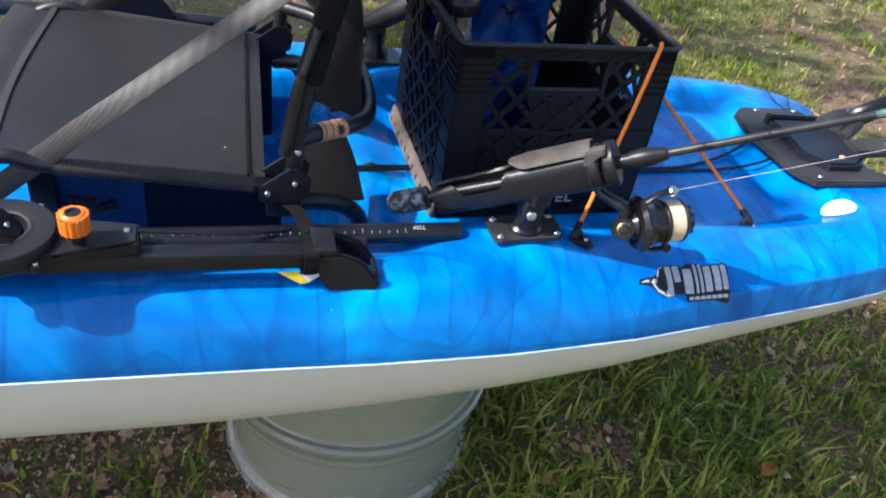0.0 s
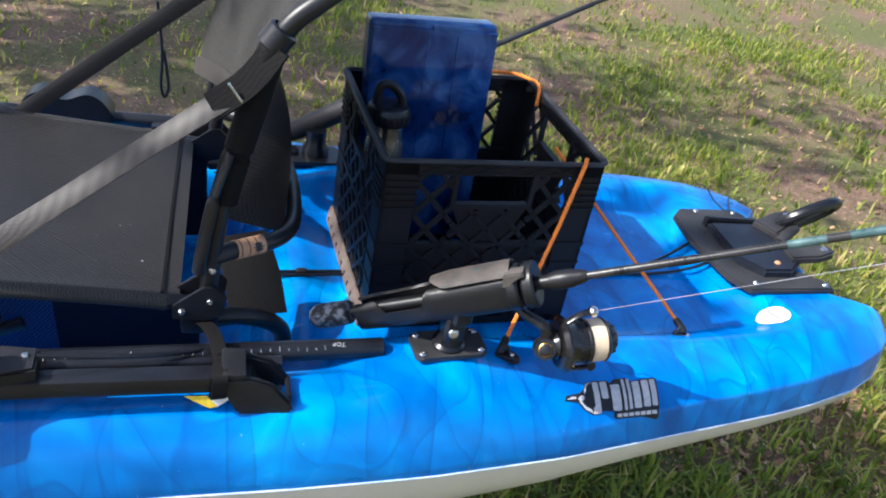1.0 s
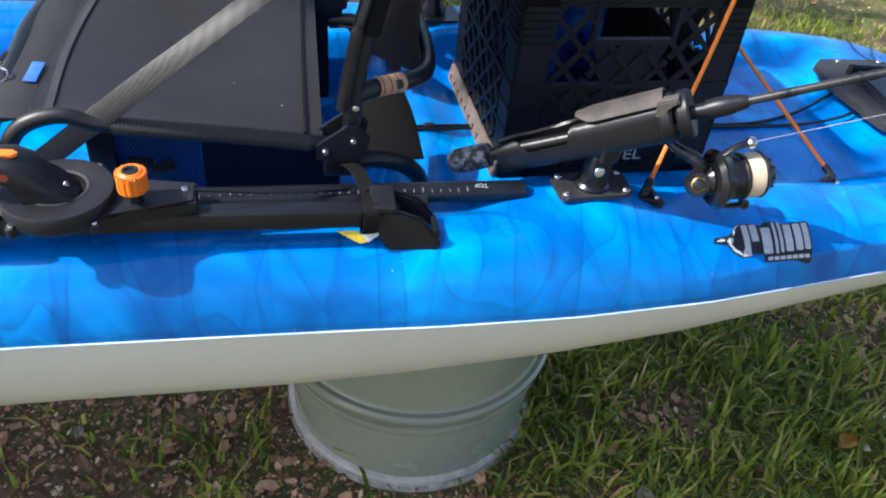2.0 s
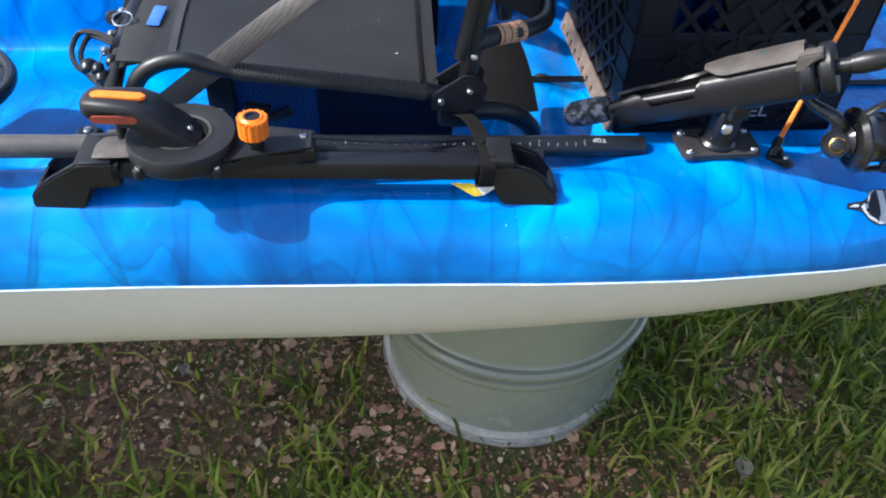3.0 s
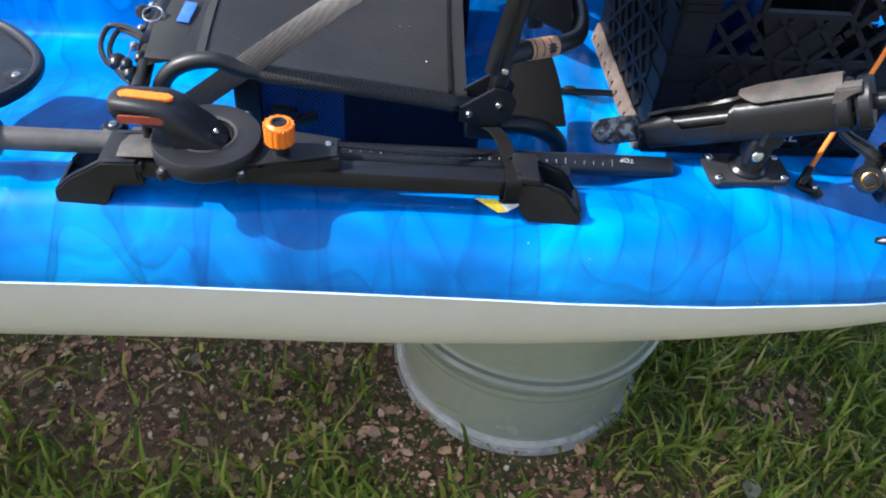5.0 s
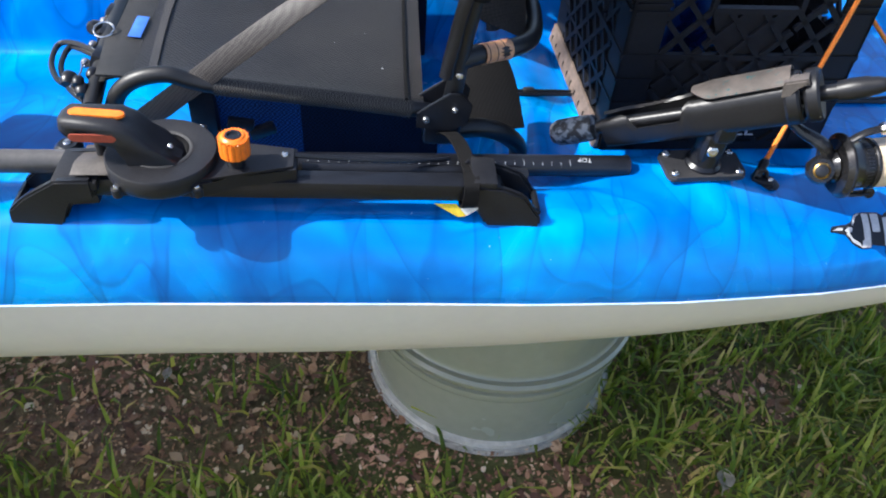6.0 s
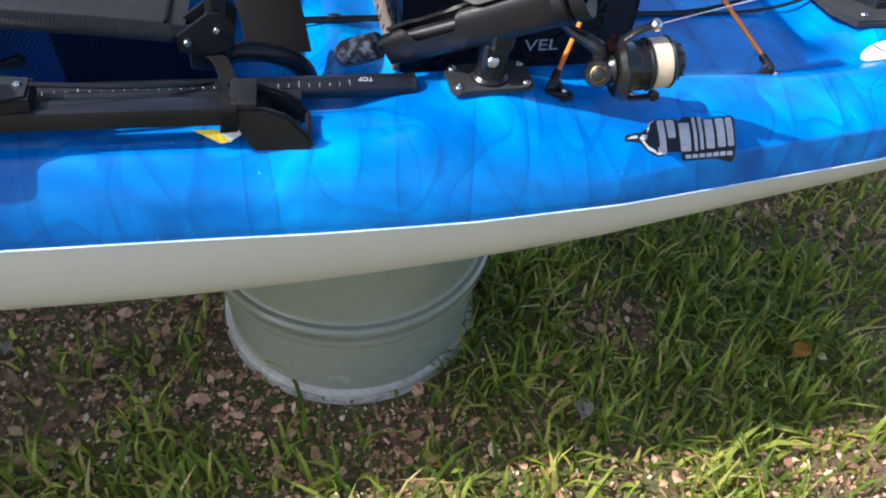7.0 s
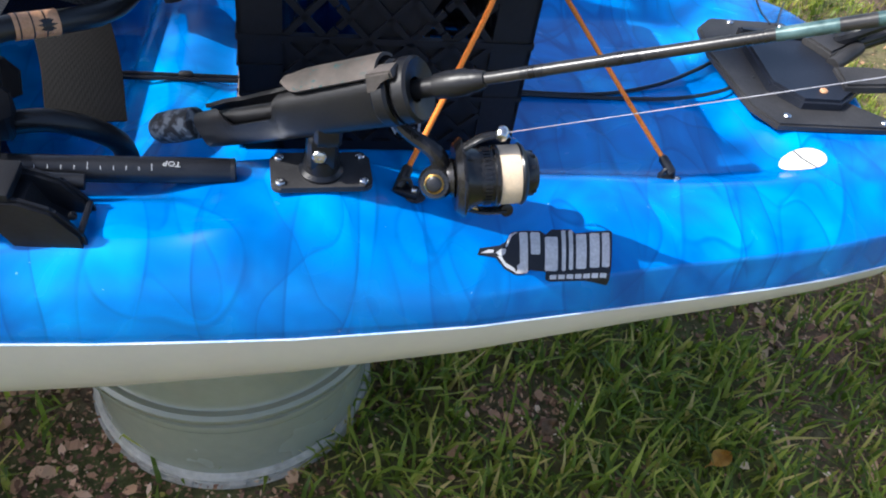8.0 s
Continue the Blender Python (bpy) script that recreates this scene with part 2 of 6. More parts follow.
NAVYGREY = surface("blue_black_plastic", (0.012, 0.015, 0.024), (0.022, 0.026, 0.038), 0.4, 0, 12, 260, 0.2, gloss=0.32)
# black pedal face; its brownish mottling paints in reflections
PEDAL = surface("brown_reflection_gloss", (0.005, 0.005, 0.0055), (0.018, 0.015, 0.0135), 0.18, 0, 14, 160, 0.2)
REDDARK = surface("dull_red_inlay", (0.22, 0.035, 0.02), (0.32, 0.06, 0.03), 0.6, 0, 40, 300, 0.1)
TAGBLUE = surface("blue_woven_tag", (0.03, 0.12, 0.5), (0.06, 0.2, 0.65), 0.6, 0, 60, 500, 0.1)
LEAF_GOLD = surface("golden_leaf", (0.45, 0.22, 0.03), (0.6, 0.34, 0.06), 0.6, 0, 60, 300, 0.3)
LEAF_PALE = surface("pale_dry_leaf", (0.4, 0.36, 0.3), (0.58, 0.53, 0.47), 0.75, 0, 60, 300, 0.3)
LEAF_TAN = surface("tan_dry_leaf", (0.25, 0.15, 0.08), (0.38, 0.25, 0.15), 0.75, 0, 60, 300, 0.3)


# ---- building tools ----
def part(name, bm, material, parent=None, label="", smooth=35):
    """Links a bmesh as one mesh object, under parent if given."""
    me = bpy.data.meshes.new(name)
    bmesh.ops.recalc_face_normals(bm, faces=bm.faces)
    bm.to_mesh(me)
    bm.free()
    me.materials.append(material)
    if smooth:
        me.polygons.foreach_set("use_smooth", [True] * len(me.polygons))
        me.set_sharp_from_angle(angle=radians(smooth))
    ob = new(name, me)
    if parent:
        ob.parent = parent
        ob.matrix_parent_inverse = parent.matrix_world.inverted()
    if label:
        tagged(ob, label)
    return ob


def thing(name, x, y, z, label, category, group=""):
    ob = new(name)
    ob.location = (x, y, z)
    ob.empty_display_size = 0.02
    bpy.context.view_layer.update()
    return tagged(ob, label, category, group)


def smooth_path(pts, steps=8):
    """A Catmull-Rom curve through the points."""
    p = [Vector(q) for q in pts]
    p = [2 * p[0] - p[1]] + p + [2 * p[-1] - p[-2]]
    out = []
    for i in range(1, len(p) - 2):
        for k in range(steps):
            t = k / steps
            a, b, c, d = p[i - 1], p[i], p[i + 1], p[i + 2]
            out.append(0.5 * (2 * b + (c - a) * t + (2 * a - 5 * b + 4 * c - d) * t * t + (3 * b - a - 3 * c + d) * t ** 3))
    return out + [p[-2]]


def sweep(bm, pts, radius, seg=12, flat=1.0, up=(0, 0, 1), caps=True):
    """A tube along points; radius is a number or one per point; flat squeezes it along the up side."""
    pts = [Vector(p) for p in pts]
    n = len(pts)
    rad = radius if hasattr(radius, "__len__") else [radius] * n
    rings = []
    side0 = None
    for i, p in enumerate(pts):
        d = (pts[min(i + 1, n - 1)] - pts[max(i - 1, 0)]).normalized()
        u = Vector(up)
        if abs(d.dot(u)) > 0.97:
            u = Vector((0.3, 0.9, 0.2))
        s = d.cross(u).normalized()
        if side0 is not None and s.dot(side0) < 0:
            s = -s
        side0 = s
        v = s.cross(d).normalized()
        rings.append([bm.verts.new(p + rad[i] * (s * math.cos(a) + v * math.sin(a) * flat)) for a in (2 * math.pi * k / seg for k in range(seg))])
    for a, b in zip(rings, rings[1:]):
        for k in range(seg):
            bm.faces.new((a[k], a[(k + 1) % seg], b[(k + 1) % seg], b[k]))
    if caps:
        bm.faces.new(rings[0])
        bm.faces.new(rings[-1][::-1])
    return bm


def ribbon(bm, pts, width, thick, across):
    """A strap along points: width along the across direction."""
    pts = [Vector(p) for p in pts]
    n = len(pts)
    rings = []
    for i, p in enumerate(pts):
        d = (pts[min(i + 1, n - 1)] - pts[max(i - 1, 0)]).normalized()
        a = Vector(across[i] if hasattr(across[0], "__len__") else across)
        a = (a - d * a.dot(d)).normalized()
        t = d.cross(a)
        rings.append([bm.verts.new(p + a * width / 2 * sx + t * thick / 2 * sy) for sx, sy in ((-1, -0.6), (-0.96, -1), (0.96, -1), (1, -0.6), (1, 0.6), (0.96, 1), (-0.96, 1), (-1, 0.6))])
    for a, b in zip(rings, rings[1:]):
        for k in range(8):
            bm.faces.new((a[k], a[(k + 1) % 8], b[(k + 1) % 8], b[k]))
    bm.faces.new(rings[0])
    bm.faces.new(rings[-1][::-1])
    return bm


def block(bm, size, m=None, bevel=0.0, seg=2):
    """A bevelled block of that size at the pose m."""
    m = m or Matrix()
    r = bmesh.ops.create_cube(bm, size=1.0, matrix=m @ Matrix.Diagonal((*size, 1)))
    if bevel:
        vs = set(r["verts"])
        es = [e for e in bm.edges if e.verts[0] in vs and e.verts[1] in vs]
        bmesh.ops.bevel(bm, geom=es, offset=bevel, segments=seg, affect="EDGES", profile=0.6)
    return bm


def lathe(bm, profile, m=None, seg=32, closed=False):
    """Turns (radius, height) points round the z axis of m."""
    m = m or Matrix()
    rings = []
    for r, h in profile:
        if r < 1e-5:
            rings.append([bm.verts.new(m @ Vector((0, 0, h)))])
        else:
            rings.append([bm.verts.new(m @ Vector((r * math.cos(a), r * math.sin(a), h))) for a in (2 * math.pi * k / seg for k in range(seg))])
    pairs = list(zip(rings, rings[1:])) + ([(rings[-1], rings[0])] if closed else [])
    for a, b in pairs:
        for k in range(seg):
            q = [a[k % len(a)], a[(k + 1) % len(a)], b[(k + 1) % len(b)], b[k % len(b)]]
            q = list(dict.fromkeys(q))
            if len(q) > 2:
                bm.faces.new(q)
    return bm


def slab(bm, outline, thick, m=None, bevel=0.0):
    """A plate with that outline (x, y), from z = 0 up to thick, at the pose m."""
    m = m or Matrix()
    lo = [bm.verts.new(m @ Vector((x, y, 0))) for x, y in outline]
    hi = [bm.verts.new(m @ Vector((x, y, thick))) for x, y in outline]
    n = len(lo)
    fs = [bm.faces.new(lo[::-1]), bm.faces.new(hi)]
    fs += [bm.faces.new((lo[i], lo[(i + 1) % n], hi[(i + 1) % n], hi[i])) for i in range(n)]
    if bevel:
        es = list(fs[1].edges)
        bmesh.ops.bevel(bm, geom=es, offset=bevel, segments=2, affect="EDGES")
    return bm


def rounded(w, h, r, n=5):
    """The outline of a rounded rectangle round the origin."""
    out = []
    for cx, cy, a0 in ((w / 2 - r, h / 2 - r, 0), (-w / 2 + r, h / 2 - r, 90), (-w / 2 + r, -h / 2 + r, 180), (w / 2 - r, -h / 2 + r, 270)):
        for k in range(n + 1):
            a = radians(a0 + 90 * k / n)
            out.append((cx + r * math.cos(a), cy + r * math.sin(a)))
    return out


def aim(p, q, roll_up=(0, 0, 1)):
    """A pose at p whose z axis points to q."""
    d = (Vector(q) - Vector(p)).normalized()
    u = Vector(roll_up)
    x = u.cross(d)
    x = x.normalized() if x.length > 1e-4 else Vector((1, 0, 0))
    y = d.cross(x)
    return Matrix.Translation(p) @ Matrix((x, y, d)).transposed().to_4x4()


def bolt(parent, p, normal=(0, 0, 1), r=0.005, material=None, name="screw"):
    bm = bmesh.new()
    m = aim(Vector(p), Vector(p) + Vector(normal), (0, 1, 0.1))
    lathe(bm, [(r, -0.002), (r, 0.001), (r * 0.8, 0.0025), (r * 0.35, 0.003), (r * 0.3, 0.0015), (0, 0.0015)], m, 12)
    return part(name, bm, material or STEEL, parent)


def text(parent, words, size, m, material, name="lettering"):
    c = bpy.data.curves.new(name, "FONT")
    c.body = words
    c.size = size
    c.extrude = 0.0003
    c.resolution_u = 2
    ob = new("tmp", c)
    dg = bpy.context.evaluated_depsgraph_get()
    me = bpy.data.meshes.new_from_object(ob.evaluated_get(dg))
    bpy.data.objects.remove(ob)
    me.transform(m)
    me.materials.clear()
    me.materials.append(material)
    t = new(name, me)
    t.parent = parent
    t.matrix_parent_inverse = parent.matrix_world.inverted()
    return t


def interp(x, table):
    if x <= table[0][0]:
        return table[0][1]
    for (a, va), (b, vb) in zip(table, table[1:]):
        if x <= b:
            t = (x - a) / (b - a)
            return va + (vb - va) * t
    return table[-1][1]


def step(a, b, x):
    t = min(1.0, max(0.0, (x - a) / (b - a)))
    return t * t * (3 - 2 * t)


# ---- ground ----
def ground_height(x, y):
    return 0.012 * noise.noise(Vector((x * 0.9, y * 0.9, 0.3))) + 0.006 * noise.noise(Vector((x * 4, y * 4, 1.7)))


def litter_share(x, y):
    """How bare and leafy the lawn is at a place, 0 to 1."""
    n = noise.noise(Vector((x * 1.4 + 3.1, y * 1.4, 0.0)))
    near = 0.85 * step(0.55, -0.1, x) * step(-0.31, -0.10, y) * step(1.2, 0.6, y)
    far = 0.6 * step(0.9, -0.4, x) * step(1.0, 1.6, y) + 0.38 * step(1.0, 1.6, y)
    near += 0.75 * step(0.15, 0.05, math.hypot(x - 0.865, y + 0.03)) + 0.6 * step(0.13, 0.04, math.hypot(x - 1.06, y + 0.19))
    near += 0.7 * step(0.34, 0.12, math.hypot((x - 1.15) * 0.7, y + 0.56))
    m = noise.noise(Vector((x * 0.8 - 7.0, y * 0.6, 2.0)))
    k = noise.noise(Vector((x * 3.7 + 1.0, y * 3.7, 4.0)))
    return min(1.0, max(0.0, 0.2 + near + far + 0.9 * n + 0.6 * k + 0.9 * m * step(0.6, 1.4, y)))


def build_ground():
    bm = bmesh.new()
    xs = sorted(set([-400, -120, -40, -15, -8, 8, 15, 40, 120, 400] + [round(-5 + 0.1 * i, 3) for i in range(101)]))
    ys = sorted(set([-400, -120, -40, -15, -8, 15, 40, 120, 400] + [round(-4 + 0.1 * i, 3) for i in range(121)]))
    grid = [[bm.verts.new((x, y, ground_height(x, y) if abs(x) < 6 and abs(y) < 9 else 0)) for x in xs] for y in ys]
    for r0, r1 in zip(grid, grid[1:]):
        for i in range(len(xs) - 1):
            bm.faces.new((r0[i], r0[i + 1], r1[i + 1], r1[i]))
    tagged(part("ground", bm, SOIL), "patchy lawn soil with dry brown earth and thatch", "ground", kind="structure")


def build_grass():
    rng = np.random.default_rng(4)
    verts, faces = [], []

    def blade(x, y, h, w, lean, a):
        z = ground_height(x, y) - 0.004
        dx, dy = math.cos(a), math.sin(a)
        sx, sy = -dy * w / 2, dx * w / 2
        i = len(verts)
        for t in (0.0, 0.55):
            k = lean * t * t
            wt = 1 - 0.35 * t
            cx, cy, cz = x + dx * k * h, y + dy * k * h, z + h * t * (1 - 0.25 * lean * t)
            verts.append((cx - sx * wt, cy - sy * wt, cz))
            verts.append((cx + sx * wt, cy + sy * wt, cz))
        verts.append((x + dx * lean * h, y + dy * lean * h, z + h * (1 - 0.35 * lean)))
        faces.extend(((i, i + 1, i + 3, i + 2), (i + 2, i + 3, i + 4)))

    for x0, x1, y0, y1, per, hs, ws, fade in ((-1.8, 2.7, -1.4, 1.0, 5000, 0.072, 0.0082, 0.5), (-2.4, 3.8, 0.3, 2.6, 2800, 0.05, 0.0072, 0.6), (-3.2, 5.6, 1.6, 5.0, 1200, 0.05, 0.0095, 0.9),
                                              (-6.5, 8.5, -6.0, 8.5, 420, 0.06, 0.0125, 2.5)):
        for _ in range(int(per * (x1 - x0) * (y1 - y0))):
            x, y = rng.uniform(x0, x1), rng.uniform(y0, y1)
            inside = min(x - x0, x1 - x, y - y0, y1 - y)
            if rng.random() > step(0.0, fade, inside + 0.5 * fade * noise.noise(Vector((x * 1.1, y * 1.1, 9.0)))) or rng.random() < 0.93 * litter_share(x, y):
                continue
            tuft = 0.6 + 1.0 * max(0.0, noise.noise(Vector((x * 9, y * 9, 5.0))) + 0.35)
            blade(x, y, hs * tuft * rng.uniform(0.5, 1.5), ws * rng.uniform(0.7, 1.4), rng.uniform(0.15, 1.1), rng.uniform(0, 6.283))
    me = bpy.data.meshes.new("grass")
    me.from_pydata(verts, [], faces)
    me.materials.append(GRASS)
    tagged(new("grass", me), "short patchy green lawn grass with yellowing tufts", "grass", kind="stuff")


def build_litter():
    rng = np.random.default_rng(9)
    verts, faces = [], []
    for x0, x1, y0, y1, per in ((-1.3, 2.2, -0.9, 0.9, 13000), (-2.2, 4.4, 0.9, 4.2, 1500)):
        for _ in range(int(per * (x1 - x0) * (y1 - y0))):
            x, y = rng.uniform(x0, x1), rng.uniform(y0, y1)
            if rng.random() > 0.05 + litter_share(x, y):
                continue
            big = rng.choice((0.35, 0.5, 0.7, 1.0, 1.9), p=(0.25, 0.3, 0.25, 0.15, 0.05))
            ln, a = big * rng.uniform(0.009, 0.021), rng.uniform(0, 6.283)
            wd = ln * rng.uniform(0.25, 0.85)
            lift = rng.uniform(-0.7, 0.7)
            z = ground_height(x, y) + rng.uniform(0.001, 0.010) + 0.2 * ln * abs(lift)
            i = len(verts)
            c, s = math.cos(a), math.sin(a)
            for u, v, w in ((-1, 0, 0), (-0.3, -1, 0.3), (0.4, -0.8, 0.2), (1, 0, rng.uniform(-0.2, 0.8)), (0.3, 0.9, 0.35), (-0.4, 0.8, 0.1)):
                verts.append((x + c * u * ln / 2 - s * v * wd / 2, y + s * u * ln / 2 + c * v * wd / 2, z + (w * 0.3 + u * lift * 0.5) * ln + rng.uniform(-0.1, 0.1) * wd))
            faces.extend(((i, i + 1, i + 5), (i + 1, i + 2, i + 4, i + 5), (i + 2, i + 3, i + 4)))
    me = bpy.data.meshes.new("leaf_litter")
    me.from_pydata(verts, [], faces)
    me.materials.append(LITTER)
    tagged(new("leaf_litter", me), "dry brown leaf crumbs scattered over the lawn", "leaf litter", kind="stuff")


build_ground()
build_grass()
build_litter()


# ---- unseen tree, added to throw dappled shade on the far lawn ----
BARK = surface("furrowed_bark", (0.09, 0.07, 0.055), (0.2, 0.16, 0.13), 0.9, 0, 8, 60, 0.9)
LEAVES = blades("tree_leaves", [(0.0, (0.035, 0.07, 0.012)), (0.6, (0.07, 0.12, 0.02)), (1.0, (0.13, 0.17, 0.035))], 0.5, 0.3)


def build_shade_tree(x, y, height, spread):
    rng = random.Random(21)
    tree = thing("tree", x, y, 0, "unseen broad leafy tree with a furrowed trunk, added to shade the lawn", "tree")
    bm = bmesh.new()
    trunk = smooth_path([(x, y, -0.1), (x + 0.05, y, 1.2), (x - 0.04, y + 0.06, 2.6), (x + 0.08, y, height * 0.8)], 5)
    sweep(bm, trunk, [0.24 - 0.16 * i / (len(trunk) - 1) for i in range(len(trunk))], 14)
    part("trunk", bm, BARK, tree)
    tips = []
    for k in range(16):
        a = 2.4 * k
        z0 = height * (0.42 + 0.025 * k)
        reach = spread * rng.uniform(0.55, 1.0)
        p = Vector((x + reach * math.cos(a), y + reach * math.sin(a), z0 + rng.uniform(0.5, 1.5)))
        pts = smooth_path([(x, y, z0), Vector((x, y, z0)).lerp(p, 0.5) + Vector((0, 0, 0.25)), p], 5)
        bm = bmesh.new()
        sweep(bm, pts, [0.07 - 0.055 * i / (len(pts) - 1) for i in range(len(pts))], 8)
        part("limb", bm, BARK, tree)
        tips += [pts[-1], pts[-3], pts[-5]]
    verts, faces = [], []
    for tip in tips:
        for _ in range(5):
            c = tip + Vector((rng.gauss(0, 0.45), rng.gauss(0, 0.45), rng.gauss(0, 0.3)))
            for _ in range(36):
                q = c + Vector((rng.gauss(0, 0.2), rng.gauss(0, 0.2), rng.gauss(0, 0.14)))
                turn = pose(q.x, q.y, q.z, rng.uniform(-50, 50), rng.uniform(-50, 50), rng.uniform(0, 360))
                i = len(verts)
                verts.extend(turn @ Vector(v) for v in ((-0.08, 0, 0), (0, -0.04, 0.008), (0.08, 0, -0.01), (0, 0.04, 0.008)))
                faces.append((i, i + 1, i + 2, i + 3))
    me = bpy.data.meshes.new("crown")
    me.from_pydata(verts, [], faces)
    me.materials.append(LEAVES)
    crown_ob = new("crown", me)
    crown_ob.parent = tree
    crown_ob.matrix_parent_inverse = tree.matrix_world.inverted()


build_shade_tree(-5.0, 2.9, 6.0, 3.0)

# ---- the kayak ----
HALF = [(-2.0, 0.0), (-1.97, 0.10), (-1.85, 0.22), (-1.6, 0.33), (-1.2, 0.395), (-0.8, 0.415), (-0.3, 0.42), (0, 0.43), (0.2, 0.435), (0.4, 0.434), (0.6, 0.424),
        (0.8, 0.40), (1.0, 0.376), (1.1, 0.359), (1.2, 0.336), (1.27, 0.305), (1.31, 0.275), (1.335, 0.235), (1.35, 0.17), (1.357, 0.0)]


def seam_z(x):
    """The height of the parting seam: the sheer rises a little towards the bow."""
    return 0.735 + 0.0075 * step(0.45, -0.05, x)


def mid_y(x):
    """The kayak's middle line: it lies slightly askew."""
    return 0.02 + 0.048 * x


Y0 = mid_y(0)


def half_width(x):
    return interp(x, HALF)


def crown(x):
    return interp(x, [(-2.0, 0.92), (-1.2, 0.86), (-0.5, 0.838), (0.25, 0.832), (0.6, 0.812), (0.9, 0.806), (1.36, 0.806)])


def roll_width(x):
    return interp(x, [(-0.3, 0.075), (0.25, 0.075), (0.5, 0.12), (0.9, 0.12), (1.36, 0.10)])


def deck_z(x, y):
    """The top of the deck."""
    w = half_width(x)
    s = abs(y - mid_y(x))
    d = max(0.0, w - s)
    c = crown(x)
    z = seam_z(x) + (c - seam_z(x)) * (1 - (1 - min(d / roll_width(x), 1.0)) ** 3) ** 0.7
    tall = step(0.5, 0.85, x)
    wall = seam_z(x) + 0.040 * min(1.0, d / 0.008) + (c - seam_z(x) - 0.040) * (1 - (1 - min(d / 0.11, 1.0)) ** 2.4) ** 0.9
    z += (wall - z) * tall
    z += 0.028 * math.exp(-((x - 0.43) / 0.075) ** 2) * math.exp(-((s - 0.31) / 0.075) ** 2)
    z += 0.016 * math.exp(-((x - 0.335) / 0.045) ** 2) * math.exp(-((s - 0.385) / 0.035) ** 2) * step(0.0, 0.03, d) * (1 if y < mid_y(x) else 0)
    z -= 0.014 * step(0.32, 0.24, x) * step(0.10, 0.13, d)
    z += step(0.72, 0.95, x) * step(0.01, 0.09, d) * (0.007 * math.sin(9 * x + 3) + 0.003 * math.sin(15 * x + 13 * y))
    cock = step(0.27, 0.225, s) * step(0.20, 0.14, x) * step(-1.45, -1.35, x)
    z += (0.70 - z) * cock
    well = step(0.265, 0.20, s) * step(0.14, 0.2, x) * step(1.12, 1.02, x)
    floor_z = 0.774 - 0.012 * (0.5 + 0.5 * math.sin(46 * x)) * step(0.34, 0.30, x)
    z += (floor_z - z) * well
    return z


def deck_normal(x, y, e=0.004):
    return Vector((-(deck_z(x + e, y) - deck_z(x - e, y)) / (2 * e), -(deck_z(x, y + e) - deck_z(x, y - e)) / (2 * e), 1)).normalized()


def stern(x, y):
    """The stern is notched for the rudder, and its far lobe is shorter."""
    cut = 0.12 * step(-0.125, -0.06, y) - 0.05 * step(0.19, 0.25, y)
    return x - cut * step(0.95, 1.35, x)


def build_kayak():
    kayak = thing("kayak", 0.0, Y0, 0.5, "blue marbled sit-on-top fishing kayak with a cream hull", "kayak")
    xs = [-2.0 + 0.02 * i for i in range(161)]
    xs += [1.2 + 0.01 * i for i in range(13)] + [1.325, 1.335, 1.34, 1.345, 1.35, 1.353, 1.3555, 1.3568]
    xs += [0.13 + 0.005 * i for i in range(50)]
    xs = sorted(set(round(x, 4) for x in xs if x < 1.3569))
    vs = [math.sin(math.pi / 2 * (-1 + 2 * i / 150)) for i in range(151)]
    bm = bmesh.new()
    grid = []
    for x in xs:
        w = max(half_width(x), 0.012)
        c = mid_y(x)
        row = [bm.verts.new((stern(x, c - w), c - w, seam_z(x) - 0.012))]
        row += [bm.verts.new((stern(x, c + v * w), c + v * w, deck_z(x, c + v * w))) for v in vs]
        row += [bm.verts.new((stern(x, c + w), c + w, seam_z(x) - 0.012))]
        grid.append(row)
    for a, b in zip(grid, grid[1:]):
        for i in range(len(a) - 1):
            bm.faces.new((a[i], b[i], b[i + 1], a[i + 1]))
    bm.faces.new(grid[-1])
    part("deck", bm, BLUE, kayak, "glossy blue marbled deck moulding", 60)
    bm = bmesh.new()
    grid = []
    for x in xs:
        w = max(half_width(x), 0.012)
        c = mid_y(x)
        rocker = 0.10 * (1 - step(-2.0, -1.1, x)) + 0.13 * (1 - step(1.37, -0.15, x))
        ring = []
        for f, z in ((1.0, seam_z(x) - 0.012), (0.995, 0.70), (0.98, 0.664), (0.955, 0.628), (0.92, 0.597), (0.87, 0.570), (0.80, 0.549), (0.66, 0.529), (0.4, 0.513), (0.2, 0.503), (0.0, 0.50)):
            zz = z + rocker * (seam_z(x) - z) / 0.235
            ring.append((f * w, zz))
        row = [bm.verts.new((stern(x, c - h), c - h, z)) for h, z in ring] + [bm.verts.new((stern(x, c + h), c + h, z)) for h, z in ring[-2::-1]]
        grid.append(row)
    for a, b in zip(grid, grid[1:]):
        for i in range(len(a) - 1):
            bm.faces.new((a[i], b[i], b[i + 1], a[i + 1]))
    bm.faces.new(grid[-1])
    part("hull", bm, CREAM, kayak, "smooth cream plastic lower hull", 60)
    bm = bmesh.new()
    edge = [(x, mid_y(x) - max(half_width(x), 0.012) - 0.0005, seam_z(x) - 0.010) for x in xs]
    edge += [(x, mid_y(x) + max(half_width(x), 0.012) + 0.0005, seam_z(x) - 0.010) for x in xs[::-1]]
    sweep(bm, [(stern(x, y), y, z) for x, y, z in edge], 0.0015, 8)
    part("seam", bm, SEAM, kayak, "pale scraped parting seam")
    return kayak


kayak = build_kayak()


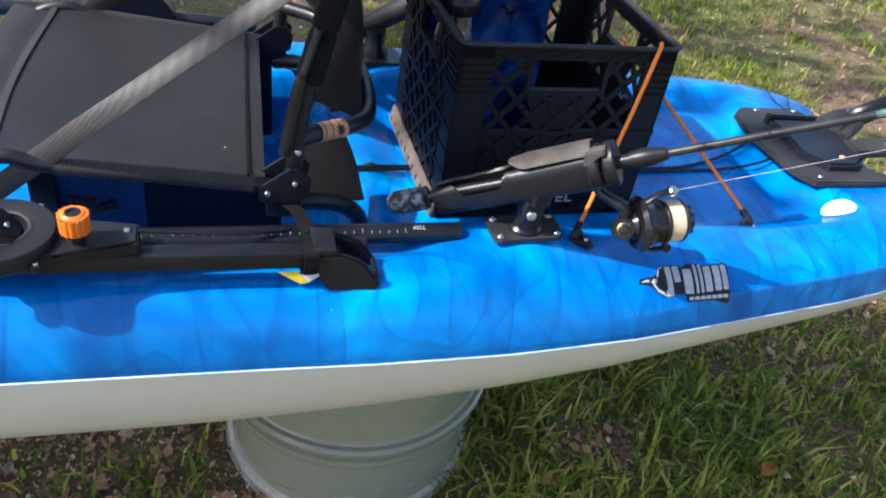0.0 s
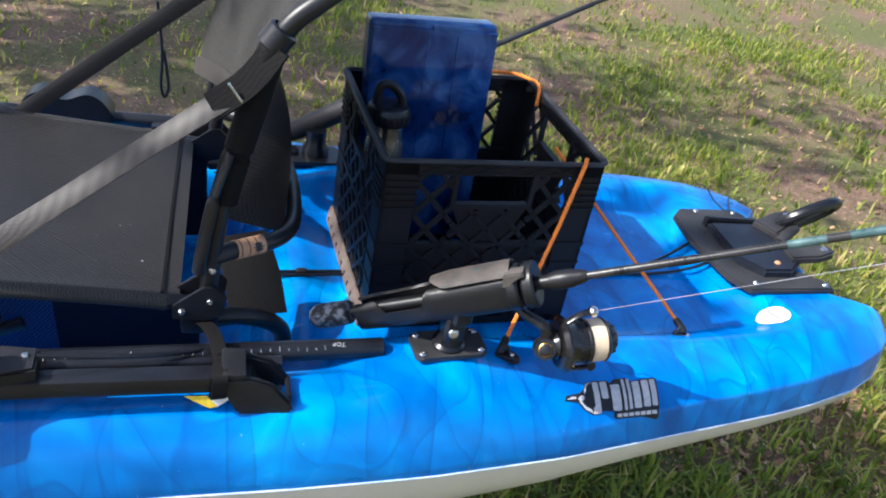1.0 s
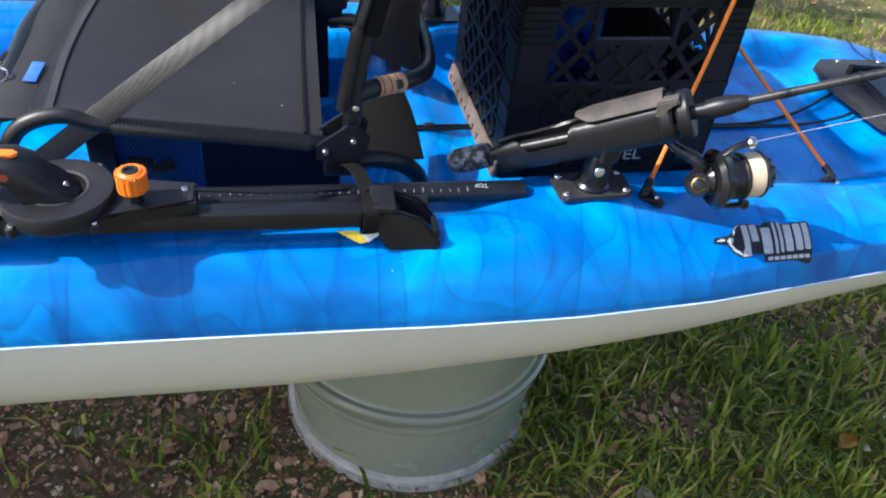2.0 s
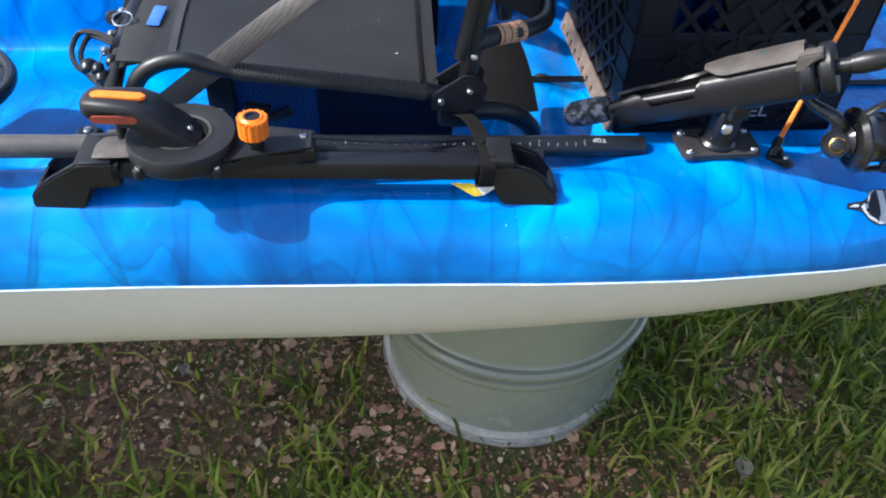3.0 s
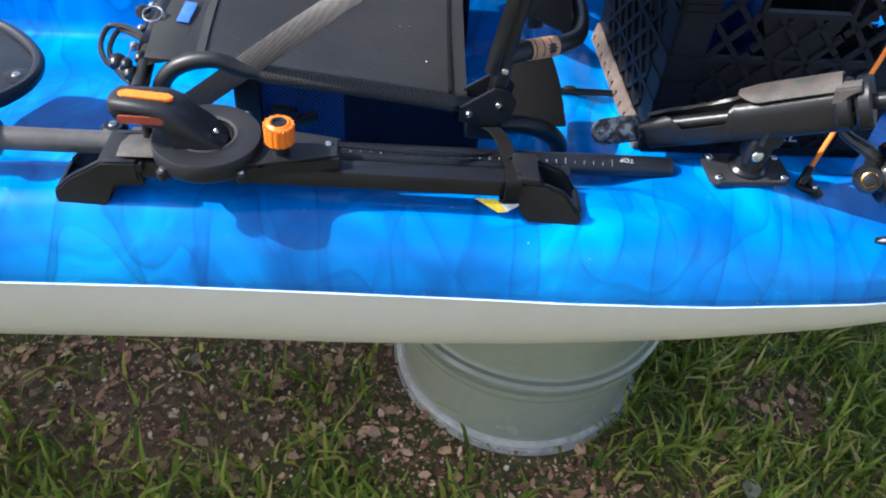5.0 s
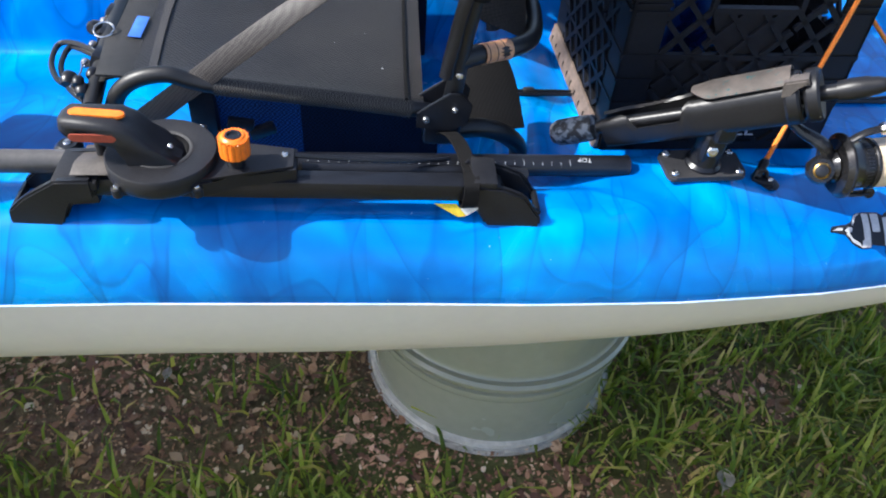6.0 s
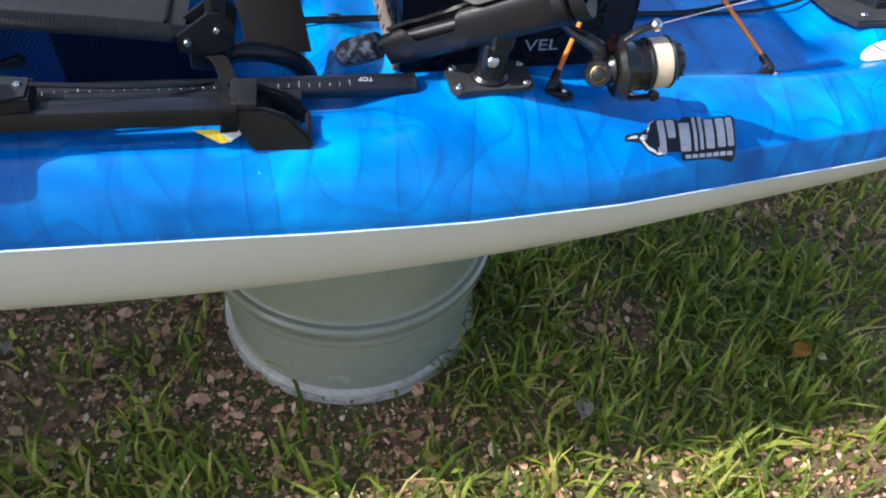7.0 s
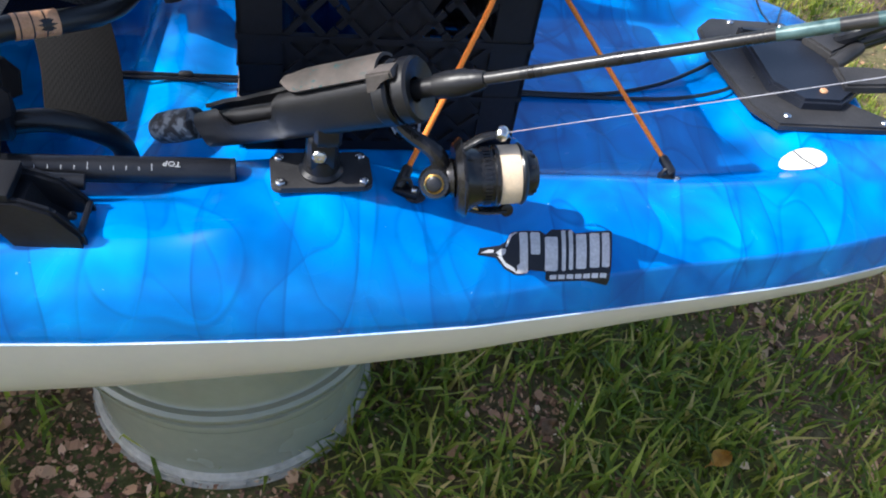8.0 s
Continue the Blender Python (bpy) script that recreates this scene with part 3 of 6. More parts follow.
# ---- the tub under it ----
def build_tub():
    cx, cy = 0.266, 0.108
    tub = thing("tub", cx, cy, 0, "pale grey-green plastic tub with stepped rings, on the grass", "tub")
    m = Matrix.Translation((cx, cy, 0))
    bm = bmesh.new()
    lathe(bm, [(0.0, 0.506), (0.262, 0.506), (0.267, 0.50), (0.278, 0.272), (0.2785, 0.262), (0.282, 0.2585)], m, 96)
    part("upper_wall", bm, BARREL, tub, smooth=45)
    bm = bmesh.new()
    lathe(bm, [(0.278, 0.2585), (0.292, 0.258), (0.298, 0.252), (0.298, 0.242), (0.292, 0.234), (0.277, 0.231), (0.274, 0.223), (0.288, 0.217), (0.290, 0.206), (0.285, 0.195), (0.270, 0.190)], m, 96)
    part("stiffening_ring", bm, BARREL, tub, smooth=40)
    bm = bmesh.new()
    lathe(bm, [(0.272, 0.192), (0.275, 0.175), (0.268, 0.05), (0.269, 0.040), (0.269, 0.017)], m, 96)
    part("lower_wall", bm, BARREL, tub, smooth=45)
    bm = bmesh.new()
    lathe(bm, [(0.2695, 0.037), (0.277, 0.034), (0.280, 0.027), (0.277, 0.020), (0.2705, 0.0185), (0.278, 0.017), (0.278, 0.012), (0.272, 0.0115), (0.272, 0.009), (0.284, 0.008), (0.284, 0.003), (0.276, 0.0025), (0.276, 0.0), (0.25, -0.004)], m, 96)
    rim = part("rim", bm, RIM, tub, "bottom rim with its bright gloss painted pale", smooth=40)
    for k in range(14):
        a = 2 * math.pi * (k + 0.3 * math.sin(5 * k)) / 14
        bm = bmesh.new()
        block(bm, (0.012, 0.03, 0.014), m @ Matrix.Rotation(a, 4, "Z") @ Matrix.Translation((0.278, 0, 0.010)), 0.002)
        part("rim_lug", bm, RIM, rim)


build_tub()


# ---- crate and what it holds ----
def build_crate():
    x0, x1, y0, y1, z0, z1 = 0.328, 0.672, -0.122, 0.215, 0.776, 1.078
    crate = thing("milk_crate", (x0 + x1) / 2, (y0 + y1) / 2, z0, "black plastic lattice milk crate standing in the tank well", "crate")
    W, H = x1 - x0, z1 - z0
    t = 0.005

    def bar(bm, m, a, b, w, th):
        """A rib on the face plane from a to b (along, up)."""
        ax, ay = a
        bx, by = b
        ln = math.hypot(bx - ax, by - ay)
        ang = math.atan2(by - ay, bx - ax)
        mm = m @ Matrix.Translation(((ax + bx) / 2, 0, (ay + by) / 2)) @ Matrix.Rotation(-ang, 4, "Y")
        block(bm, (ln, th, w), mm)

    def side(name, m, w, closed):
        bm = bmesh.new()
        bar(bm, m, (0, H - 0.012), (w, H - 0.012), 0.024, t)
        bar(bm, m, (0, 0.007), (w, 0.007), 0.014, t)
        for xx in (0.025, w - 0.025):
            bar(bm, m, (xx, 0.0), (xx, H), 0.05, t)
        for k in range(5):
            for xx in (0.028, w - 0.028):
                bar(bm, m @ Matrix.Translation((0, -0.003, 0)), (xx - 0.024, H - 0.035 - 0.011 * k), (xx + 0.024, H - 0.035 - 0.011 * k), 0.004, 0.006)
        s0, s1 = 0.32 * w, 0.68 * w
        bar(bm, m, (s0, H - 0.075), (s1, H - 0.075), 0.008, 0.011)
        bar(bm, m, (s0, H - 0.02), (s0, H - 0.08), 0.007, 0.008)
        bar(bm, m, (s1, H - 0.02), (s1, H - 0.08), 0.007, 0.008)
        mid = 0.52 * H
        bar(bm, m, (0, mid), (w, mid), 0.008, 0.009)
        bar(bm, m, (0, 0.27 * H), (w, 0.27 * H), 0.006, 0.008)
        # crossing ribs, upper half round the hand slot
        a0, a1, top = 0.05, w - 0.05, H - 0.024
        def clipped(xa, ya, xb, yb, lox, hix, loy, hiy, th):
            pts = []
            for k in range(41):
                f = k / 40
                px, py = xa + (xb - xa) * f, ya + (yb - ya) * f
                if lox <= px <= hix and loy <= py <= hiy:
                    pts.append((px, py))
            if len(pts) > 2:
                bar(bm, m, pts[0], pts[-1], 0.0075, th)
        n = 5
        stepw = (a1 - a0) / n
        hh = top - mid
        for k in range(-4, n + 5):
            xa = a0 + stepw * k
            for sg in (1, -1):
                clipped(xa, mid, xa + sg * hh * 0.9, top, a0, s0, mid, top, t)
                clipped(xa, mid, xa + sg * hh * 0.9, top, s1, a1, mid, top, t)
                clipped(xa, mid, xa + sg * hh * 0.9, top, s0, s1, mid, H - 0.078, 0.008)
                clipped(xa, 0.01, xa + sg * mid * 0.95, mid, a0, a1, 0.01, mid, 0.009)
        # X-shaped stiffeners along the top band
        for k in range(6):
            xa = a0 + (a1 - a0) * k / 6
            bar(bm, m, (xa, H - 0.008), (xa + (a1 - a0) / 6, H - 0.022), 0.003, 0.009)
            bar(bm, m, (xa, H - 0.022), (xa + (a1 - a0) / 6, H - 0.008), 0.003, 0.009)
        for xx in (0.0, w - 0.05):
            bar(bm, m, (xx, 0.40 * H), (xx + 0.05, 0.40 * H), 0.004, 0.010)
        # closed panels behind the ribs, and the wedge under the hand slot
        block(bm, (w - 0.06, 0.002, mid - 0.01), m @ Matrix.Translation((w / 2, 0.002, mid / 2)))
        slab(bm, [(s0, H - 0.077), (w / 2 - 0.03, mid), (w / 2 + 0.03, mid), (s1, H - 0.077)], 0.0026, m @ Matrix.Translation((0, 0.0036, 0)) @ Matrix.Rotation(radians(90), 4, "X"))
        for q0, q1 in ((a0 - 0.005, s0 - 0.002), (s1 + 0.002, a1 + 0.005)):
            if closed:
                block(bm, (q1 - q0, 0.0021, top - mid), m @ Matrix.Translation(((q0 + q1) / 2, 0.0024, (top + mid) / 2)))
        part(name, bm, CRATE, crate, smooth=30)

    D = y1 - y0
    side("side", pose(x0, y0 + t / 2, z0), W, False)
    side("side", pose(x1, y1 - t / 2, z0, 0, 0, 180), W, False)
    side("side", pose(x0 + t / 2, y1, z0, 0, 0, -90), D, True)
    side("side", pose(x1 - t / 2, y0, z0, 0, 0, 90), D, False)
    bm = bmesh.new()
    for k in range(12):
        block(bm, (W - 0.012, 0.008, 0.006), pose((x0 + x1) / 2, y0 + 0.015 + k * (D - 0.03) / 11, z0 + 0.004))
        block(bm, (0.008, D - 0.012, 0.006), pose(x0 + 0.015 + k * (W - 0.03) / 11, (y0 + y1) / 2, z0 + 0.0035))
    part("base", bm, CRATE, crate)
    bm = bmesh.new()
    o = 0.004
    for ring in (rounded(W + 2 * o, D + 2 * o, 0.016), ):
        path = [((x0 + x1) / 2 + px, (y0 + y1) / 2 + py, z1) for px, py in ring]
        sweep(bm, path + path[:2], 0.0045, 8, 0.8)
    part("rim", bm, GREY, crate, "greyed rolled rim")
    bm = bmesh.new()
    slab(bm, [(-0.010, 0.0), (0.0, 0.0), (0.0, 0.03), (-0.004, 0.03)], D - 0.01, pose(x0 - 0.001, y1 - 0.005, z0) @ pose(0, 0, 0, 90, 0, 0), 0.0015)
    strip = part("foot_strip", bm, DUSTY, crate, "dust-pale bottom edge")
    for k in range(11):
        bm = bmesh.new()
        block(bm, (0.008, 0.0022, 0.014), pose(x0 - 0.0065, y0 + 0.02 + k * (D - 0.04) / 10, z0 + 0.0075), 0.0006)
        part("foot_rib", bm, CRATE, strip)
    text(crate, "VEL", 0.026, Matrix.Translation((0.506, y0 - 0.0075, z0 + 0.031)) @ Matrix.Rotation(radians(90), 4, "X") @ Matrix.Diagonal((1.25, 1, 1, 1)), SILVER)
    return crate


def build_tackle_box():
    tb = thing("tackle_box", 0.43, 0.13, 0.80, "translucent blue tackle box standing on end in the crate", "tackle box")
    m = pose(0.4535, 0.15, 0.995, -3, -0.6, 0)
    bm = bmesh.new()
    block(bm, (0.218, 0.045, 0.40), m, 0.010, 4)
    part("body", bm, BOXBLUE, tb)
    bm = bmesh.new()
    block(bm, (0.214, 0.007, 0.385), m @ Matrix.Translation((0.002, -0.0235, -0.004)), 0.0035, 3)
    lid = part("lid", bm, BOXBLUE, tb, "clear blue lid")
    bm = bmesh.new()
    block(bm, (0.05, 0.006, 0.010), m @ Matrix.Translation((0.02, -0.026, 0.192)), 0.002)
    part("latch", bm, BOXBLUE, lid)
    for k in range(2):
        bm = bmesh.new()
        block(bm, (0.0025, 0.003, 0.37), m @ Matrix.Translation((-0.012 + 0.052 * k, -0.0275, -0.005)), 0.001)
        part("divider_rib", bm, BOXBLUE, lid)
    return tb


def build_bottle():
    b = thing("water_bottle", 0.367, 0.05, 0.782, "steel drinking bottle with a black loop lid, in the crate", "bottle")
    m = pose(0.367, 0.05, 0.77)
    bm = bmesh.new()
    lathe(bm, [(0, 0.012), (0.029, 0.012), (0.031, 0.016), (0.031, 0.232), (0.0305, 0.246), (0.0285, 0.260), (0.0275, 0.266), (0.0275, 0.294), (0, 0.294)], m, 32)
    part("body", bm, STEEL, b)
    bm = bmesh.new()
    lathe(bm, [(0.024, 0.286), (0.031, 0.287), (0.0345, 0.290), (0.0345, 0.309), (0.031, 0.316), (0.020, 0.319), (0, 0.319)], m, 36)
    cap = part("cap", bm, BLACK, b, "black screw cap")
    for k in range(24):
        bm = bmesh.new()
        block(bm, (0.0025, 0.004, 0.016), m @ Matrix.Rotation(2 * math.pi * k / 24, 4, "Z") @ Matrix.Translation((0.0345, 0, 0.299)), 0.0008)
        part("grip_rib", bm, BLACK, cap)
    bm = bmesh.new()
    pts = smooth_path([(0.348, 0.05, 1.082), (0.348, 0.05, 1.098), (0.349, 0.05, 1.111), (0.354, 0.05, 1.119), (0.365, 0.05, 1.120), (0.376, 0.05, 1.113), (0.385, 0.05, 1.101), (0.389, 0.05, 1.082)], 4)
    sweep(bm, pts, 0.0072, 10, 1.0, (0, 1, 0))
    part("loop", bm, BLACK, b)
    return b


def build_bungee():
    for pts, a, bnd in (([(0.519, -0.252, 0.838), (0.60, -0.165, 0.999), (0.635, -0.127, 1.085), (0.638, -0.120, 1.0875), (0.642, -0.113, 1.085), (0.645, -0.108, 1.06)], (0.519, -0.252), 1),
                        ([(0.876, -0.165, 0.802), (0.80, -0.08, 0.88), (0.70, 0.03, 0.985), (0.677, 0.08, 1.01)], (0.876, -0.165), 1)):
        c = thing("bungee_cord", a[0], a[1], deck_z(*a), "orange bungee cord hooked from the deck over the crate", "cord", "bungee cords on the crate")
        bm = bmesh.new()
        sweep(bm, [Vector(pts[0]).lerp(Vector(pts[1]), k / 6) for k in range(6)] + [Vector(p) for p in pts[1:]], 0.0032, 10)
        part("cord", bm, BUNGEE, c)
        if a[0] < 0.7:
            bm = bmesh.new()
            sweep(bm, smooth_path([(0.648, 0.14, 1.06), (0.655, 0.165, 1.0875), (0.645, 0.20, 1.0885), (0.61, 0.222, 1.0885), (0.5, 0.218, 1.0885)], 5), 0.0032, 10)
            part("cord_end", bm, BUNGEE, c)
        bm = bmesh.new()
        p = Vector(pts[0])
        d = (Vector(pts[1]) - p).normalized()
        lathe(bm, [(0, -0.006), (0.006, -0.004), (0.0065, 0.018), (0.004, 0.022), (0, 0.022)], aim(p - d * 0.006, p + d), 14)
        part("ferrule", bm, BLACK, c)
        bm = bmesh.new()
        z = deck_z(a[0], a[1])
        block(bm, (0.03, 0.018, 0.008), pose(a[0] + 0.004, a[1] - 0.008, z + 0.003, 0, 0, -20), 0.003)
        sweep(bm, smooth_path([(a[0] - 0.008, a[1] - 0.006, z + 0.004), (a[0] - 0.004, a[1] - 0.004, z + 0.016), (a[0] + 0.006, a[1] - 0.004, z + 0.016), (a[0] + 0.01, a[1] - 0.006, z + 0.004)], 5), 0.003, 8)
        part("pad_eye", bm, BLACK, c)
        # disc by the hook; the second cord's is pale to paint a glare spot
        bm = bmesh.new()
        lathe(bm, [(0.0, 0.0), (0.012, 0.0), (0.013, 0.0015), (0.009, 0.003), (0.0, 0.003)], pose(a[0] + 0.014, a[1] - 0.012, z - 0.001, 4, 0, 0), 20)
        part("hook_disc", bm, SEAM if a[0] > 0.7 else BLACK, c)
        bolt(c, (a[0] + 0.012, a[1] - 0.012, z + 0.007), r=0.004)


for made in (build_crate(), build_tackle_box(), build_bottle()):
    made.matrix_world = pose(0.494, 0.0465, 0, 0, 0, 3.0) @ Matrix.Translation((-0.5, -0.0465, 0)) @ made.matrix_world
build_bungee()


# ---- rod holder, rod and reel ----
ROD_P = Vector((0.5, -0.305, 0.988))
ROD_D = Vector((0.8, -0.375, 0.459)).normalized()


def on_rod(x):
    return ROD_P + ROD_D * ((x - ROD_P.x) / ROD_D.x)


def build_rod_holder():
    px, py = 0.427, -0.2665
    z = deck_z(px, py) + 0.001
    h = thing("rod_holder", px, py, z, "black plastic rod holder on a square deck plate", "rod holder")
    tilt = pose(px, py, z, 3, 0, 5)
    bm = bmesh.new()
    slab(bm, rounded(0.108, 0.056, 0.010), 0.007, tilt, 0.0025)
    plate = part("base_plate", bm, GREY, h, "greyed worn deck plate")
    for dx, dy in ((-0.044, -0.0195), (0.044, -0.0195), (-0.044, 0.0195), (0.044, 0.0195)):
        bolt(plate, tilt @ Vector((dx, dy, 0.008)), r=0.0055)
    bm = bmesh.new()
    lathe(bm, [(0.024, 0.004), (0.024, 0.010), (0.020, 0.014), (0.018, 0.03), (0, 0.03)], tilt, 28)
    block(bm, (0.034, 0.03, 0.05), tilt @ Matrix.Translation((0, -0.002, 0.04)), 0.011, 3)
    block(bm, (0.03, 0.05, 0.03), tilt @ Matrix.Translation((0.004, 0.0, 0.07)), 0.01, 3)
    post = part("post", bm, BLACK, h)
    bolt(post, tilt @ Vector((-0.004, -0.018, 0.041)), (0, -1, 0.25), 0.0075)
    # cradle: a trough round the rod, cut open on top over its middle
    a, b = on_rod(0.306) + Vector((0, 0, -0.006)), on_rod(0.50)
    m = aim(a, b)
    L = (b - a).length
    boxy = lambda v: math.copysign(abs(v) ** 0.62, v) * 0.9
    bm = bmesh.new()
    rings = []
    K = 40
    for k in range(K + 1):
        f = k / K
        r = interp(f, [(0, 0.0215), (0.1, 0.023), (0.5, 0.0265), (1, 0.0285)])
        near_gap = 0.35 + 1.15 * step(0.13, 0.20, f) * step(0.47, 0.42, f)
        gap = 0.35 + 0.55 * step(0.08, 0.2, f) * step(0.56, 0.42, f)
        ring = []
        for rr in (r, r - 0.004):
            row = [m @ Vector((rr * boxy(math.sin(t)), -rr * 1.12 * boxy(math.cos(t)), f * L)) for t in (-(math.pi - near_gap) + (2 * math.pi - gap - near_gap) * i / 28 for i in range(29))]
            ring.append([bm.verts.new(p) for p in (row if rr == r else row[::-1])])
        rings.append(ring[0] + ring[1])
    for p, q in zip(rings, rings[1:]):
        n = len(p)
        for i in range(n):
            bm.faces.new((p[i], p[(i + 1) % n], q[(i + 1) % n], q[i]))
    bm.faces.new(rings[0])
    bm.faces.new(rings[-1][::-1])
    part("cradle", bm, HOLDER, h, smooth=28)
    # faded shield over the fore part
    bm = bmesh.new()
    rings = []
    for k in range(15):
        f = 0.5 + 0.47 * k / 14
        r = 0.031
        lift = 0.003 + 0.003 * step(0.5, 0.62, f)
        half = 0.82 * step(0.44, 0.60, f)
        row = []
        for rr in (r, r - 0.003):
            part_row = [m @ Vector((rr * math.sin(t), lift + rr * 1.1 * math.cos(t), f * L)) for t in (-half + 2 * half * i / 16 for i in range(17))]
            row += part_row if rr == r else part_row[::-1]
        rings.append([bm.verts.new(p) for p in row])
    for p, q in zip(rings, rings[1:]):
        n = len(p)
        for i in range(n):
            bm.faces.new((p[i], p[(i + 1) % n], q[(i + 1) % n], q[i]))
    bm.faces.new(rings[0])
    bm.faces.new(rings[-1][::-1])
    part("shield", bm, PRINT, h, "sun-faded grey shield with worn camouflage print")
    c = on_rod(0.50)
    mc = aim(c, c + ROD_D)
    for h0 in (-0.018, 0.004):
        bm = bmesh.new()
        lathe(bm, [(0.0125, h0), (0.0295, h0), (0.032, h0 + 0.003), (0.032, h0 + 0.014), (0.0295, h0 + 0.017), (0.0125, h0 + 0.012)], mc, 36, True)
        part("collar", bm, HOLDER, h)
    bm = bmesh.new()
    slab(bm, [(-0.012, 0.0), (0.014, 0.0), (0.02, 0.018), (0.012, 0.022), (0.002, 0.008), (-0.012, 0.008)], 0.018, mc @ Matrix.Translation((-0.009, 0.034, 0.0)) @ Matrix.Rotation(radians(90), 4, "Y") @ Matrix.Rotation(radians(180), 4, "X"), 0.002)
    part("latch", bm, FADED, h)


def build_rod():
    p = on_rod(0.24)
    r = thing("fishing_rod", p.x, p.y, p.z, "black spinning rod with painted teal highlights, lying in the rod holder", "fishing rod")
    bm = bmesh.new()
    lathe(bm, [(0, -0.002), (0.013, 0.0), (0.0175, 0.009), (0.0185, 0.03), (0.0175, 0.06), (0.011, 0.064), (0, 0.064)], aim(on_rod(0.243), on_rod(0.30)), 24)
    part("butt_grip", bm, CAMO, r, "camouflage foam butt grip")
    bm = bmesh.new()
    sweep(bm, [on_rod(x) for x in (0.295, 0.4, 0.5, 0.545)], 0.0095, 14)
    part("reel_seat", bm, HOLDER, r)
    bm = bmesh.new()
    lathe(bm, [(0, 0), (0.0115, 0.0), (0.0130, 0.012), (0.0125, 0.030), (0.0105, 0.036), (0.0105, 0.040), (0.0075, 0.050), (0, 0.051)], aim(on_rod(0.53), on_rod(0.7)), 24)
    part("foregrip", bm, HOLDER, r)
    bm = bmesh.new()
    xs = [0.565 + 0.081 * k for k in range(20)]
    sweep(bm, [on_rod(x) for x in xs], [0.0056 - 0.00017 * k for k in range(20)], 12)
    blank = part("blank", bm, CARBON, r, "dark graphite blank")
    # dark wraps, then teal bands that paint the pale highlights on the blank
    for x0, x1, mt in ((0.598, 0.604, BLACK), (0.604, 0.609, GUN), (0.609, 0.615, BLACK), (0.660, 0.668, BLACK), (0.668, 0.672, GUN), (0.672, 0.682, BLACK), (0.765, 0.80, TEAL), (0.80, 0.82, CARBON), (0.82, 0.90, TEAL)):
        bm = bmesh.new()
        sweep(bm, [on_rod(x0), on_rod((x0 + x1) / 2), on_rod(x1)], 0.0059 if x0 < 0.7 else 0.0056, 14)
        part("wrap", bm, mt, blank)
    return r


def build_reel():
    g = Vector((0.541, -0.338, 0.906))
    reel = thing("spinning_reel", 0.56, -0.33, 0.87, "black and gold spinning reel wound with cream line", "fishing reel")
    s0 = Vector((0.568, -0.335, 0.911))
    axis = (Vector((0.634, -0.333, 0.918)) - s0).normalized()
    m = aim(s0, s0 + axis)
    bm = bmesh.new()
    stem = smooth_path([on_rod(0.49) + Vector((0, 0, -0.022)), on_rod(0.505) + Vector((0.004, -0.004, -0.045)), (0.537, -0.328, 0.935), (0.546, -0.33, 0.915)], 6)
    sweep(bm, stem, [0.005 + 0.006 * k / (len(stem) - 1) for k in range(len(stem))], 10)
    part("stem", bm, GUN, reel)
    bm = bmesh.new()
    lathe(bm, [(0, -0.044), (0.008, -0.042), (0.0105, -0.034), (0.012, -0.022), (0.02, -0.012), (0.0, -0.010)], m, 28)
    part("gear_housing", bm, GUN, reel)
    out = Vector((-0.33, -0.82, 0.45)).normalized()
    bm = bmesh.new()
    lathe(bm, [(0, 0), (0.015, 0.0), (0.0175, 0.004), (0.0175, 0.01), (0.0145, 0.015), (0, 0.015)], aim(g - out * 0.003, g + out), 28)
    cap = part("side_cap", bm, GUN, reel)
    bm = bmesh.new()
    lathe(bm, [(0.0098, 0.0), (0.0098, 0.0025), (0.0085, 0.0035), (0.0078, 0.0)], aim(g + out * 0.0115, g + out), 28, True)
    part("trim_ring", bm, GOLD, cap, "gold trim ring")
    bm = bmesh.new()
    lathe(bm, [(0, 0), (0.0077, 0.0), (0.0077, 0.003), (0.005, 0.0045), (0, 0.0042)], aim(g + out * 0.0115, g + out), 20)
    part("cap_centre", bm, BLACK, cap)
    # rotor: a flared ring at the back, narrower drum in front
    bm = bmesh.new()
    lathe(bm, [(0.02, -0.010), (0.034, -0.010), (0.0395, -0.004), (0.0395, -0.001), (0.036, 0.0), (0.032, 0.006), (0.029, 0.014), (0.0, 0.014)], m, 48)
    rotor = part("rotor", bm, GUN, reel)
    bm = bmesh.new()
    lathe(bm, [(0.0388, -0.0045), (0.0402, -0.004), (0.0402, -0.002), (0.0388, -0.0015)], m, 48, True)
    part("rotor_edge", bm, GUN, rotor, "worn rotor edge")
    bm = bmesh.new()
    lathe(bm, [(0.0, 0.012), (0.0285, 0.012), (0.0285, 0.028), (0.0, 0.028)], m, 48)
    skirt = part("spool_skirt", bm, GUN, reel)
    for k in range(40):
        bm = bmesh.new()
        block(bm, (0.0022, 0.0012, 0.007), m @ Matrix.Rotation(2 * math.pi * k / 40, 4, "Z") @ Matrix.Translation((0, 0.0288, 0.0215)))
        part("knurl", bm, BLACK, skirt)
    for ang in (150, 190, 230, 270, 310):
        bm = bmesh.new()
        block(bm, (0.009, 0.0015, 0.009), m @ Matrix.Rotation(radians(ang), 4, "Z") @ Matrix.Translation((0, 0.0318, 0.0085)) @ Matrix.Rotation(radians(-18), 4, "X"), 0.0006)
        part("accent", bm, GOLD, rotor)
    bm = bmesh.new()
    lathe(bm, [(0.0, 0.028), (0.030, 0.028), (0.0315, 0.0295), (0.0315, 0.0325), (0.030, 0.034), (0.0, 0.034)], m, 40)
    part("spool_lip", bm, GUN, reel)
    bm = bmesh.new()
